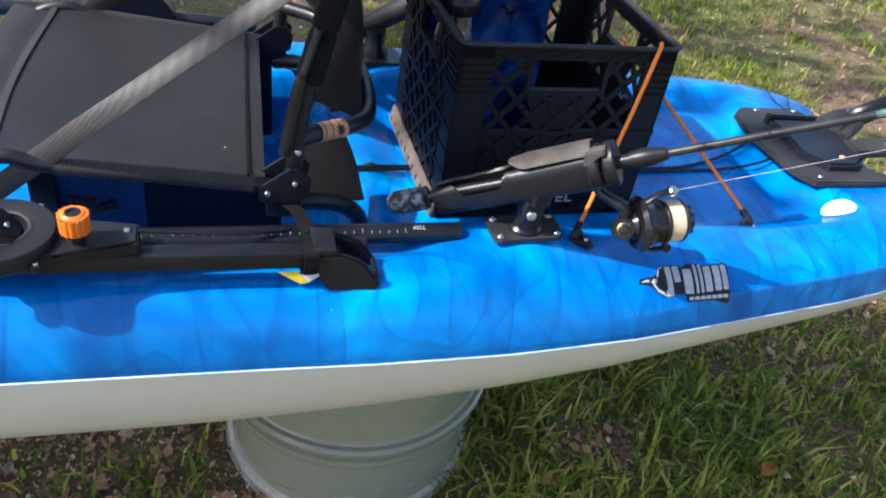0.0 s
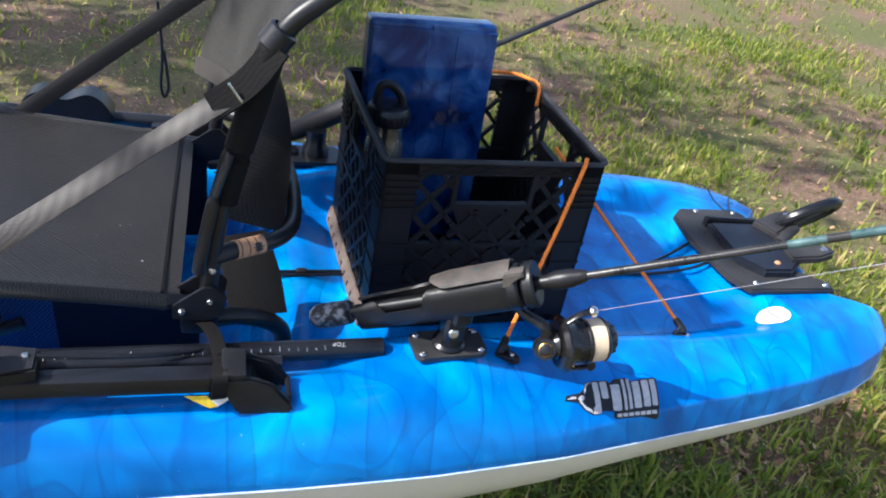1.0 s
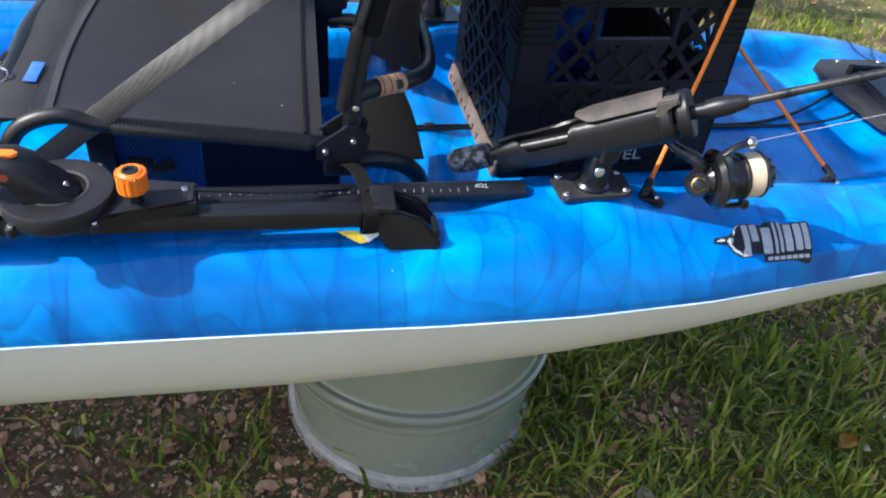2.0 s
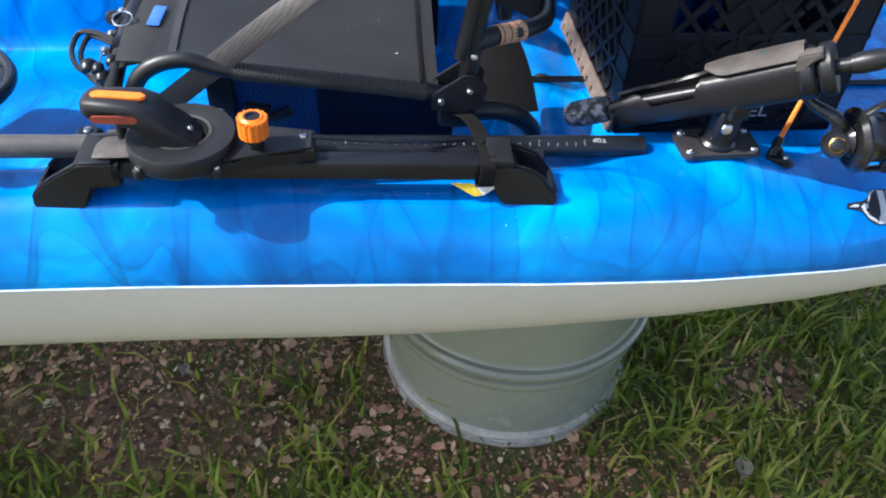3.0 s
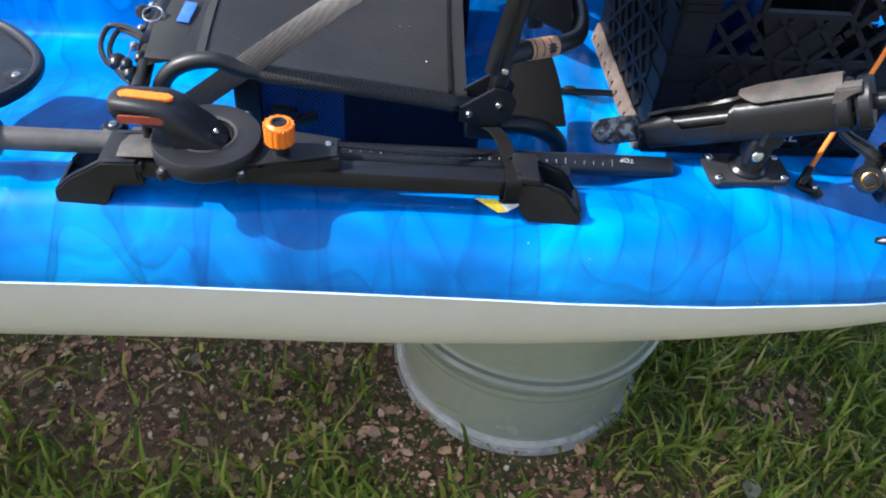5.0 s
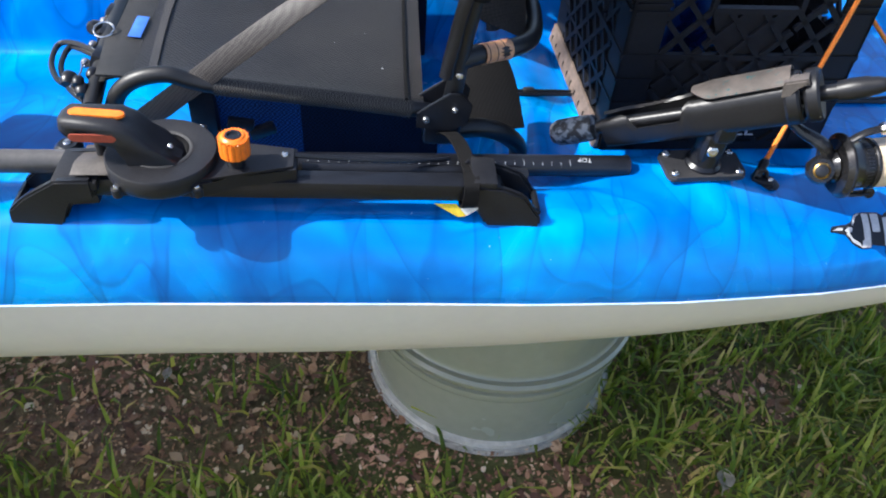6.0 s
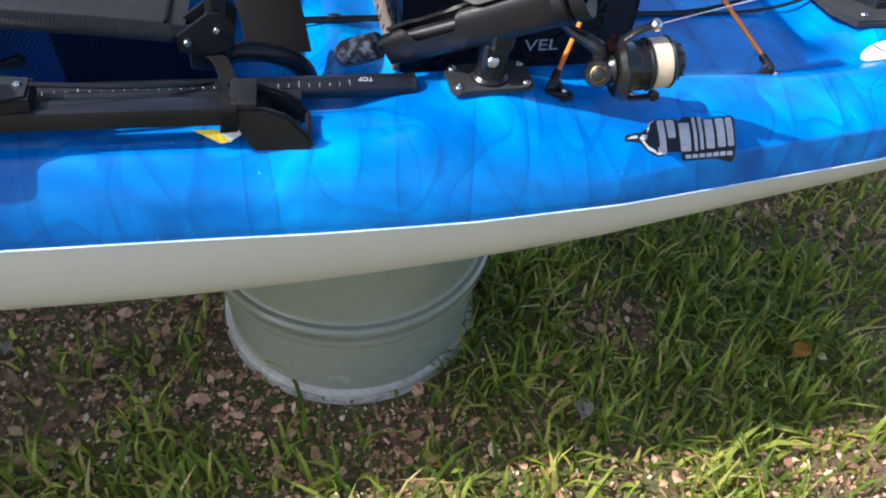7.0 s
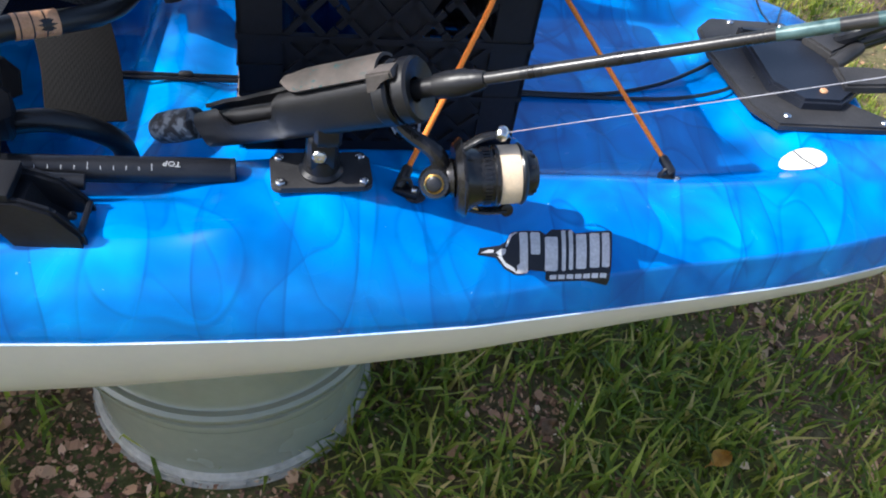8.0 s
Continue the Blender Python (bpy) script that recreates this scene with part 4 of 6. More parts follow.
    prof = [(0.02, 0.0335)] + [(0.0298 + 0.00025 * (k % 2), 0.034 + 0.0205 * k / 26) for k in range(27)] + [(0.02, 0.0548)]
    lathe(bm, prof, m, 48)
    part("wound_line", bm, LINE, reel, "cream braided line on the spool")
    bm = bmesh.new()
    lathe(bm, [(0.0, 0.0545), (0.0305, 0.0545), (0.0315, 0.0565), (0.029, 0.060), (0.024, 0.062), (0.022, 0.068), (0.017, 0.074), (0.0, 0.075)], m, 40)
    drag = part("drag_knob", bm, BLACK, reel)
    for k in range(10):
        bm = bmesh.new()
        block(bm, (0.004, 0.003, 0.008), m @ Matrix.Rotation(2 * math.pi * k / 10, 4, "Z") @ Matrix.Translation((0, 0.0215, 0.067)), 0.001)
        part("knob_rib", bm, BLACK, drag)
    k = Vector((0.597, -0.335, 0.967))
    low = Vector((0.619, -0.337, 0.871))
    for p, w in ((k, 0.016), (low, 0.016)):
        q = m.inverted() @ p
        ang = math.degrees(math.atan2(q.y, q.x))
        bm = bmesh.new()
        start = m @ Vector((0.036 * math.cos(radians(ang)), 0.036 * math.sin(radians(ang)), -0.004))
        sweep(bm, smooth_path([start, start.lerp(p, 0.5) + (start - s0).normalized() * 0.004, p], 5), 0.0055, 10, 0.6)
        part("bail_arm", bm, GUN, reel)
    bm = bmesh.new()
    lathe(bm, [(0, -0.007), (0.005, -0.006), (0.0075, -0.002), (0.0075, 0.002), (0.005, 0.006), (0, 0.007)], aim(k, k + Vector((0.2, 0.9, 0.3))), 16)
    part("line_roller", bm, STEEL, reel)
    bm = bmesh.new()
    lathe(bm, [(0, -0.004), (0.007, -0.003), (0.007, 0.003), (0, 0.004)], aim(low, low + Vector((0.1, -0.9, 0.3))), 16)
    part("bail_pivot", bm, GUN, reel)
    bm = bmesh.new()
    pts = smooth_path([k, m @ Vector((0.034, 0.012, 0.062)), m @ Vector((0.037, -0.012, 0.058)), m @ Vector((0.024, -0.032, 0.056)), low], 8)
    sweep(bm, pts, 0.0012, 8)
    part("bail_wire", bm, STEEL, reel)
    bm = bmesh.new()
    d = Vector((0.4, -0.187, 0.247))
    sweep(bm, [k + d * f / 6 for f in range(13)], 0.00045, 6)
    part("fishing_line", bm, CLEAR, reel)


build_rod_holder()
build_rod()
build_reel()


# ---- folding pole on its two-footed bracket ----
def build_pole():
    pole = thing("folding_pole", -0.1, -0.35, 0.83, "black folding deck pole with a round hub, lever and orange knob", "pole")
    A, B = Vector((-0.95, -0.3775, 0.908)), Vector((0.334, -0.250, 0.837))
    mt = aim(A, B)
    bm = bmesh.new()
    cut = (-0.30 - A.x) / (B.x - A.x)
    sweep(bm, [A.lerp(B, cut + (1 - cut) * k / 8) for k in range(9)], 0.0142, 24)
    tube = part("main_tube", bm, BLACK, pole, "black tube with a printed scale")
    bm = bmesh.new()
    sweep(bm, [A.lerp(B, cut * k / 8) for k in range(9)], 0.0140, 24)
    part("worn_tube", bm, POLE, pole, "scratched grey tube end")
    bm = bmesh.new()
    lathe(bm, [(0.0125, -0.01), (0.0144, -0.004), (0.0148, 0.0), (0.0125, 0.001), (0.011, -0.01)], aim(B, B + (B - A)), 24, True)
    part("end_lip", bm, BLACK, tube)
    L = (B - A).length
    up = (mt.to_3x3().inverted() @ Vector((0, -0.55, 0.83))).normalized()
    turn = math.atan2(up.y, up.x)
    for k in range(30):
        bm = bmesh.new()
        long = k % 5 == 0
        wide = 0.55 if long else 0.3
        h0 = L - 0.085 - 0.0125 * k
        vs = []
        for j in range(5):
            t = turn + 0.35 - wide * j / 4
            for e in (-0.00034, 0.00034):
                vs.append(bm.verts.new(mt @ Vector((0.01435 * math.cos(t), 0.01435 * math.sin(t), h0 + e))))
        for j in range(4):
            bm.faces.new((vs[2 * j], vs[2 * j + 1], vs[2 * j + 3], vs[2 * j + 2]))
        part("scale_mark", bm, SILVER, tube)
    q = B + (A - B).normalized() * 0.066
    text(tube, "TOP", 0.0095, Matrix.Translation(q + Vector((0.012, -0.004, 0.0146))) @ Matrix.Rotation(radians(175), 4, "Z") @ Matrix.Rotation(radians(-16), 4, "X"), SILVER)
    # beam between the feet
    bm = bmesh.new()
    a, b = Vector((-0.345, -0.356, 0.877)), Vector((0.13, -0.348, 0.874))
    mb = aim(a, b, (0, 0, 1))
    block(bm, (0.027, 0.025, (b - a).length), mb @ Matrix.Translation((0, 0, (b - a).length / 2)), 0.005, 2)
    part("beam", bm, BLACK, pole)
    bm = bmesh.new()
    sweep(bm, [(-0.09, -0.318, 0.872), (0.0, -0.312, 0.868), (0.10, -0.303, 0.862), (0.19, -0.294, 0.852)], 0.0085, 14)
    part("inner_tube", bm, BLACK, pole)
    bm = bmesh.new()
    sweep(bm, smooth_path([(-0.095, -0.335, 0.905), (0.0, -0.325, 0.893), (0.07, -0.302, 0.878), (0.09, -0.29, 0.872)], 5), 0.003, 8)
    part("cord", bm, BLACK, pole)
    # feet: a scooped slope on the outer end of each
    feet = (([(-0.422, 0.822), (-0.419, 0.848), (-0.400, 0.866), (-0.359, 0.892), (-0.318, 0.894), (-0.318, 0.868), (-0.350, 0.864), (-0.364, 0.822)], -0.379, 0.066, -1),
            ([(0.118, 0.862), (0.134, 0.824), (0.203, 0.822), (0.200, 0.842), (0.178, 0.872), (0.150, 0.884), (0.106, 0.888)], -0.364, 0.056, 1))
    for prof, near, deep, s in feet:
        # a full-height wall on either side of a lower core leaves the scoop open
        bm = bmesh.new()
        lie = Matrix.Rotation(radians(90), 4, "X")
        wall = 0.011
        for y in (near + wall, near + deep):
            slab(bm, [(x, z) for x, z in prof], wall, Matrix.Translation((0, y, 0)) @ lie)
        bmesh.ops.bevel(bm, geom=list(bm.edges), offset=0.0025 if s < 0 else 0.0035, segments=2, affect="EDGES")
        mx = sum(x for x, z in prof) / len(prof)
        core = [(x - s * (0.016 if (x - mx) * s > 0.012 else 0.0), z - (0.012 if z > 0.84 else 0.0) - (0.014 if z > 0.86 and (x - mx) * s > 0.02 else 0.0)) for x, z in prof]
        slab(bm, core, deep - 2 * wall + 0.004, Matrix.Translation((0, near + deep - wall + 0.002, 0)) @ lie)
        foot = part("foot", bm, BLACK, pole, smooth=30)
        bm = bmesh.new()
        block(bm, (0.006, deep - wall, 0.008), pose(-0.4175 if s < 0 else 0.1975, near + deep / 2, 0.842, 0, 20 * s, 0), 0.0025)
        part("cross_lip", bm, BLACK, foot)
        bm = bmesh.new()
        block(bm, (0.05 if s < 0 else 0.03, deep - 0.004, 0.012), pose(-0.338 if s < 0 else 0.128, near + deep / 2, 0.8855, 0, 2, 0), 0.003)
        part("top_pad", bm, POLEBLACK, foot)
        bolt(foot, (-0.404 if s < 0 else 0.186, near + deep / 2, 0.844), (0.7 * s, 0, 0.7), 0.0045, STEEL if s < 0 else GREY)
    bm = bmesh.new()
    p = A.lerp(B, (-0.497 - A.x) / (B.x - A.x))
    lathe(bm, [(0.0145, -0.007), (0.022, -0.007), (0.025, -0.003), (0.025, 0.003), (0.022, 0.007), (0.0145, 0.007)], aim(p, p + (B - A)), 28, True)
    part("collar", bm, BLACK, pole)
    bm = bmesh.new()
    ribbon(bm, smooth_path([(-0.318, -0.30, 0.889), (-0.316, -0.325, 0.894), (-0.316, -0.35, 0.902), (-0.317, -0.372, 0.898)], 4), 0.05, 0.001, (1, 0, 0.1))
    part("clear_tape", bm, FADED, pole, "dull strip of tape")
    # hub and its lugs
    before = set(pole.children_recursive)
    c = Vector((-0.229, -0.399, 0.929))
    bm = bmesh.new()
    lathe(bm, [(0, 0.0), (0.050, 0.0), (0.0545, 0.003), (0.0575, 0.008), (0.0575, 0.0235), (0.0560, 0.0258), (0.0335, 0.0265), (0.0300, 0.0245), (0.0285, 0.008), (0, 0.008)], Matrix.Translation(c), 64)
    hub = part("hub", bm, POLEBLACK, pole)
    bm = bmesh.new()
    lathe(bm, [(0.0285, 0.0262), (0.0315, 0.0274), (0.0335, 0.0268), (0.0315, 0.0255)], Matrix.Translation(c), 48, True)
    part("hub_lip", bm, GREY, hub, "worn grey lip of the hub")
    for px, py, top in ((-0.187, -0.4418, 0.940), (-0.267, -0.445, 0.940), (-0.296, -0.385, 0.962), (-0.1977, -0.3435, 0.946)):
        bm = bmesh.new()
        out = (Vector((px, py, 0)) - Vector((c.x, c.y, 0))).normalized()
        lathe(bm, [(0, 0), (0.0050, 0), (0.0058, 0.003), (0.0058, top - c.z - 0.001), (0.0050, top - c.z), (0, top - c.z)], Matrix.Translation((px, py, c.z)), 16)
        block(bm, (0.018, 0.010, 0.014), Matrix.Translation((px - out.x * 0.008, py - out.y * 0.008, c.z + 0.007)) @ Matrix.Rotation(math.atan2(out.y, out.x), 4, "Z"), 0.003)
        part("lug", bm, POLEBLACK, hub)
        bolt(hub, (px, py, top - 0.0005), r=0.0034)
    # lever: a rounded grip that rises out of the hub, its rear slope scooped
    bm = bmesh.new()
    prof = [(-0.321, 0.992), (-0.319, 1.001), (-0.312, 1.0055), (-0.262, 1.004), (-0.246, 0.998), (-0.233, 0.985), (-0.219, 0.968), (-0.206, 0.955), (-0.204, 0.938), (-0.252, 0.938), (-0.256, 0.957), (-0.266, 0.974), (-0.29, 0.981), (-0.314, 0.984)]
    n = 17
    rows = []
    for k in range(n + 1):
        v = 2 * k / n - 1
        e = (1 - abs(v) ** 4) ** 0.5 * 0.12 + 0.88
        pinch = (1 - abs(v) ** 3.5) ** 0.45 if abs(v) < 1 else 0.0
        row = []
        for x, z in prof:
            xm, zm = -0.262, 0.984
            width = interp(x, [(-0.321, 0.013), (-0.316, 0.018), (-0.302, 0.0225), (-0.25, 0.0225), (-0.204, 0.0205)])
            scoop = 0.010 * (1 - v * v) * math.exp(-((x + 0.232) / 0.016) ** 2) if z > 0.96 else 0.0
            row.append(bm.verts.new((xm + (x - xm) * e, -0.4065 + v * width, z - scoop - 0.007 * (1 - pinch) * (1 if z > zm else -0.5))))
        rows.append(row)
    for p, q in zip(rows, rows[1:]):
        for i in range(len(prof)):
            bm.faces.new((p[i], p[(i + 1) % len(prof)], q[(i + 1) % len(prof)], q[i]))
    bm.faces.new(rows[0])
    bm.faces.new(rows[-1][::-1])
    lever = part("lever", bm, POLEBLACK, pole, smooth=50)
    bm = bmesh.new()
    slab(bm, rounded(0.055, 0.0115, 0.0055), 0.0028, pose(-0.2815, -0.4085, 1.0035, 0, 1, -3), 0.0012)
    part("grip_inlay", bm, ORANGE, lever, "orange inlay")
    bm = bmesh.new()
    slab(bm, rounded(0.046, 0.0085, 0.0035), 0.002, pose(-0.284, -0.4272, 0.9885, 90, 0, 0), 0.0008)
    part("grip_inlay", bm, REDDARK, lever, "dull red inlay on the lever's flank")
    bolt(lever, (-0.2165, -0.408, 0.9655), (0.7, -0.1, 0.7), 0.0038)
    # clamp arm from hub to tube
    bm = bmesh.new()
    slab(bm, [(-0.195, -0.442), (-0.172, -0.435), (-0.146, -0.421), (-0.0887, -0.411), (-0.0905, -0.3745), (-0.142, -0.370), (-0.19, -0.358)], 0.019, pose(0, 0, 0.9255), 0.003)
    arm = part("clamp_arm", bm, POLEBLACK, pole)
    bolt(arm, (-0.1022, -0.390, 0.9448), r=0.0042)
    k = Vector((-0.151, -0.4075, 0.9590))
    bm = bmesh.new()
    lathe(bm, [(0.009, -0.016), (0.009, 0.001), (0.0, 0.001)], Matrix.Translation(k), 20)
    part("knob_stem", bm, BLACK, arm)
    bm = bmesh.new()
    ring = []
    for i in range(84):
        a = 2 * math.pi * i / 84
        r = 0.0160 - 0.0009 * (0.5 + 0.5 * math.cos(a * 14)) ** 4
        ring.append((r * math.cos(a), r * math.sin(a)))
    slab(bm, ring, 0.0215, Matrix.Translation(k), 0.0015)
    lathe(bm, [(0.0130, 0.0216), (0.0105, 0.0235), (0.0085, 0.0231), (0.0078, 0.0219)], Matrix.Translation(k), 28)
    knob = part("knob", bm, ORANGE, pole, "ribbed orange knob")
    bm = bmesh.new()
    lathe(bm, [(0.0084, 0.0216), (0.0084, 0.0240), (0.0060, 0.0240), (0.0052, 0.0221), (0, 0.0221)], Matrix.Translation(k), 20)
    part("knob_core", bm, BLACK, knob)
    # the hub group at its true size, set down on the beam
    seated = Matrix.Translation((0.0034, 0.0828, -0.1104)) @ Matrix.Scale(1.0758, 4)
    for ob in set(pole.children_recursive) - before:
        ob.data.transform(seated)
    # hook-and-loop strap and tag
    bm = bmesh.new()
    ribbon(bm, smooth_path([(0.082, -0.225, 0.862), (0.092, -0.247, 0.88), (0.103, -0.275, 0.884), (0.112, -0.315, 0.882), (0.112, -0.340, 0.8895), (0.112, -0.362, 0.8895), (0.112, -0.3675, 0.876), (0.110, -0.3665, 0.858), (0.108, -0.345, 0.853)], 6), 0.019, 0.0022, (1, 0.1, 0))
    part("strap", bm, WEBBING, pole)
    for mt2, out in ((YELLOW, [(0.058, 0.864), (0.085, 0.864), (0.098, 0.848), (0.088, 0.846)]), (WHITE, [(0.0985, 0.848), (0.089, 0.8595), (0.108, 0.864), (0.122, 0.864)])):
        bm = bmesh.new()
        slab(bm, [(x, z - 0.85) for x, z in out], 0.0008, pose(0.011, -0.362, 0.843, 78, 0, 0))
        part("tag", bm, mt2, pole, "yellow paper tag" if mt2 is YELLOW else "white paper tag")
    return pole


build_pole()


# ---- seat ----
def build_seat():
    seat = thing("folding_chair", -0.13, Y0, 0.72, "black mesh folding kayak chair with tubular frame and webbing straps", "chair")
    x0, x1 = -0.335, 0.058

    def edge_y(x, s):
        """The side rails, near (s = -1) and far (s = 1)."""
        return mid_y(x) + s * (0.243 if s < 0 else 0.236)

    def rail_z(x):
        return interp(x, [(-0.335, 0.944), (-0.25, 0.937), (0.0, 0.905), (0.06, 0.895)])

    def pan(x, v):
        """A place on the sagging pan; v runs from near 0 to far 1."""
        u = (x - x0) / (x1 - x0)
        y = edge_y(x, -1) + v * (edge_y(x, 1) - edge_y(x, -1))
        droop = 0.020 * max(0.0, 1 - u / 0.30) ** 2
        return Vector((x - 0.024 * math.sin(math.pi * v) * (1 - u), y, rail_z(x) - droop + 0.011 - 0.022 * math.sin(math.pi * v) ** 0.7 * (0.35 + 0.65 * math.sin(math.pi * u))))

    bm = bmesh.new()
    top = [[bm.verts.new(pan(x0 + (x1 - x0) * i / 30, j / 30)) for j in range(31)] for i in range(31)]
    for a, b in zip(top, top[1:]):
        for j in range(30):
            bm.faces.new((a[j], b[j], b[j + 1], a[j + 1]))
    bmesh.ops.solidify(bm, geom=bm.faces[:], thickness=0.003)
    part("seat_pan", bm, MESH, seat, "taut black mesh seat")
    # folded front edge of coarser mesh, bindings at front and rear
    for xa, wd, mt, lab in ((-0.312, 0.05, PIPING, "coarse folded hem"), (-0.272, 0.010, STRAP, "sewn binding"), (0.036, 0.004, WEBBING, "sewn edge")):
        bm = bmesh.new()
        ribbon(bm, [pan(xa, v / 14) + Vector((0, 0, 0.0022)) for v in range(15)], wd, 0.003, (1, 0, -0.1))
        part("binding", bm, mt, seat, lab)
    bm = bmesh.new()
    block(bm, (0.016, 0.055, 0.0012), Matrix.Translation(pan(-0.300, 0.27) + Vector((0, 0, 0.0055))) @ pose(0, 0, 0, 0, 5, 0), 0.0004)
    part("tag", bm, TAGBLUE, seat, "small blue sewn tag")
    # front crossbar under the hem
    bm = bmesh.new()
    sweep(bm, smooth_path([(-0.343, -0.262, 0.912), (-0.350, -0.15, 0.928), (-0.357, -0.04, 0.930), (-0.362, 0.06, 0.930), (-0.357, 0.18, 0.923), (-0.35, 0.235, 0.905)], 6), 0.0105, 14)
    part("front_crossbar", bm, TUBE, seat)
    rng = random.Random(5)
    for k in range(5):
        x, v = (0.006, 0.17) if k == 0 else (rng.uniform(-0.2, 0.03), rng.uniform(0.06, 0.4))
        bm = bmesh.new()
        block(bm, (0.0026, 0.002, 0.0012) if k == 0 else (0.0012, 0.001, 0.0007), Matrix.Translation(pan(x, v) + Vector((0, 0, 0.0012))) @ pose(0, 0, 0, 0, 0, 40 * k), 0.0003)
        part("crumb", bm, WHITE, seat)
    for s in (-1, 1):
        bm = bmesh.new()
        sweep(bm, [(x, edge_y(x, s), rail_z(x)) for x in (-0.20, -0.12, -0.04, 0.03, 0.042)], [0.0118, 0.0115, 0.0115, 0.0117, 0.0125], 18)
        part("side_sleeve", bm, PIPING, seat, "coarse mesh sleeve")
        bm = bmesh.new()
        e = lambda x: edge_y(x, s)
        sweep(bm, smooth_path([(0.085, e(0.085), 0.893), (0.0, e(0), 0.904), (-0.2, e(-0.2), 0.931), (-0.255, e(-0.25), 0.946), (-0.30, e(-0.3), 0.934), (-0.325, e(-0.3), 0.90), (-0.332, e(-0.3) - s * 0.005, 0.84), (-0.33, e(-0.3) - s * 0.012, 0.76), (-0.33, e(-0.3) - s * 0.02, 0.705)], 6), 0.0106, 16)
        part("side_tube", bm, TUBE, seat)
        # back tube
        yb = edge_y(0.09, s)
        bm = bmesh.new()
        sweep(bm, smooth_path([(0.088, yb, 0.875), (0.095, yb, 0.92), (0.104, yb, 1.01), (0.125, yb, 1.112), (0.144, yb, 1.184), (0.159, yb, 1.24), (0.180, yb, 1.283), (0.22, yb - s * 0.004, 1.318), (0.29, yb - s * 0.02, 1.37), (0.36, yb - s * 0.04, 1.42)], 6), 0.012, 16)
        part("back_tube", bm, TUBE, seat)
        # hinge cheeks
        for off in (-0.019, 0.019):
            bm = bmesh.new()
            slab(bm, [(-0.036, -0.022), (0.006, -0.026), (0.03, -0.014), (0.034, 0.014), (0.02, 0.03), (0.004, 0.03), (-0.036, 0.0)], 0.0035, Matrix.Translation((0.085, yb + off + 0.002, 0.903)) @ Matrix.Rotation(radians(90), 4, "X"), 0.001)
            part("hinge_cheek", bm, BLACK, seat)
        for dx, dz in ((-0.024, -0.008), (0.012, 0.008)):
            bolt(seat, (0.085 + dx, yb + s * 0.0225, 0.903 + dz), (0, s, 0), 0.0046)
        bolt(seat, (0.1, yb + s * 0.0135, 0.955), (0, s, 0.1), 0.005)
        bm = bmesh.new()
        block(bm, (0.05, 0.03, 0.045), pose(0.083, yb, 0.872), 0.008, 3)
        part("hinge_block", bm, BLACK, seat)
        # rear leg down to the deck
        bm = bmesh.new()
        sweep(bm, smooth_path([(0.085, yb - s * 0.005, 0.858), (0.13, yb - s * 0.012, 0.862), (0.168, yb - s * 0.025, 0.846), (0.195, yb - s * 0.042, 0.815), (0.202, yb - s * 0.05, 0.785)], 7), 0.013, 16)
        part("rear_leg", bm, TUBE, seat)
        # adjusting strap, buckle and hanging tail
        p0, p1 = Vector((-0.31, e(-0.3), 0.866)), Vector((0.128, yb + s * 0.016, 1.210))
        bm = bmesh.new()
        ribbon(bm, [p0.lerp(p1, k / 16) + Vector((0, 0, 0.003 * math.sin(math.pi * k / 16))) for k in range(17)], 0.0285, 0.0018, [(-0.61 + 0.14 * step(4, 9, k), 0.3 + 0.6 * step(4, 9, k), 0.79 - 0.19 * step(4, 9, k)) if s < 0 else (-0.61, -0.08, 0.79) for k in range(17)])
        part("strap", bm, STRAP, seat, "pale grey webbing strap")
        # folded end of the strap, sewn round a loop on the back tube
        bm = bmesh.new()
        ribbon(bm, smooth_path([p0.lerp(p1, 0.93), p1 + Vector((0.004, s * 0.004, 0.006)), (0.152, yb + s * 0.015, 1.238), (0.167, yb + s * 0.013, 1.262)], 6), 0.034, 0.006, (-0.52, -s * 0.5, 0.6))
        part("strap_end", bm, WEBBING, seat, "dark folded webbing end")
        bm = bmesh.new()
        sweep(bm, [p1 + Vector((-0.012, s * 0.012, 0.011)), p1 + Vector((0.004, s * 0.012, -0.012))], 0.0022, 8)
        part("loop_bar", bm, STEEL, seat)
        bm = bmesh.new()
        lathe(bm, [(0.0145, -0.014), (0.0185, -0.012), (0.0185, 0.012), (0.0145, 0.014)], aim((0.168, yb, 1.268), (0.19, yb, 1.30)), 20, True)
        part("tube_clamp", bm, BLACK, seat)
        # fabric sleeve of the back panel on the tube
        bm = bmesh.new()
        sweep(bm, smooth_path([(0.112, yb, 1.055), (0.126, yb, 1.115), (0.144, yb, 1.185), (0.158, yb, 1.238), (0.165, yb, 1.256)], 5), 0.0178, 16)
        part("tube_sleeve", bm, WEBBING, seat)
        bm = bmesh.new()
        sweep(bm, smooth_path([(0.120, yb + s * 0.016, 1.13), (0.100, yb + s * 0.018, 1.06), (0.087, yb + s * 0.019, 0.99), (0.082, yb + s * 0.018, 0.955)], 6), 0.0085, 10, 0.6)
        part("strap_tail", bm, BLACK, seat)
    # back panel between the tubes, the sun on its mesh painted as lighter grey
    bm = bmesh.new()
    rows = []
    for i in range(17):
        reach = lambda j: 1.165 - 0.125 * j / 14 + (0.235 + 0.125 * j / 14) * i / 16
        lean = lambda z: interp(z, [(1.04, 0.098), (1.1, 0.112), (1.19, 0.137), (1.24, 0.152), (1.283, 0.172), (1.318, 0.212), (1.41, 0.335)])
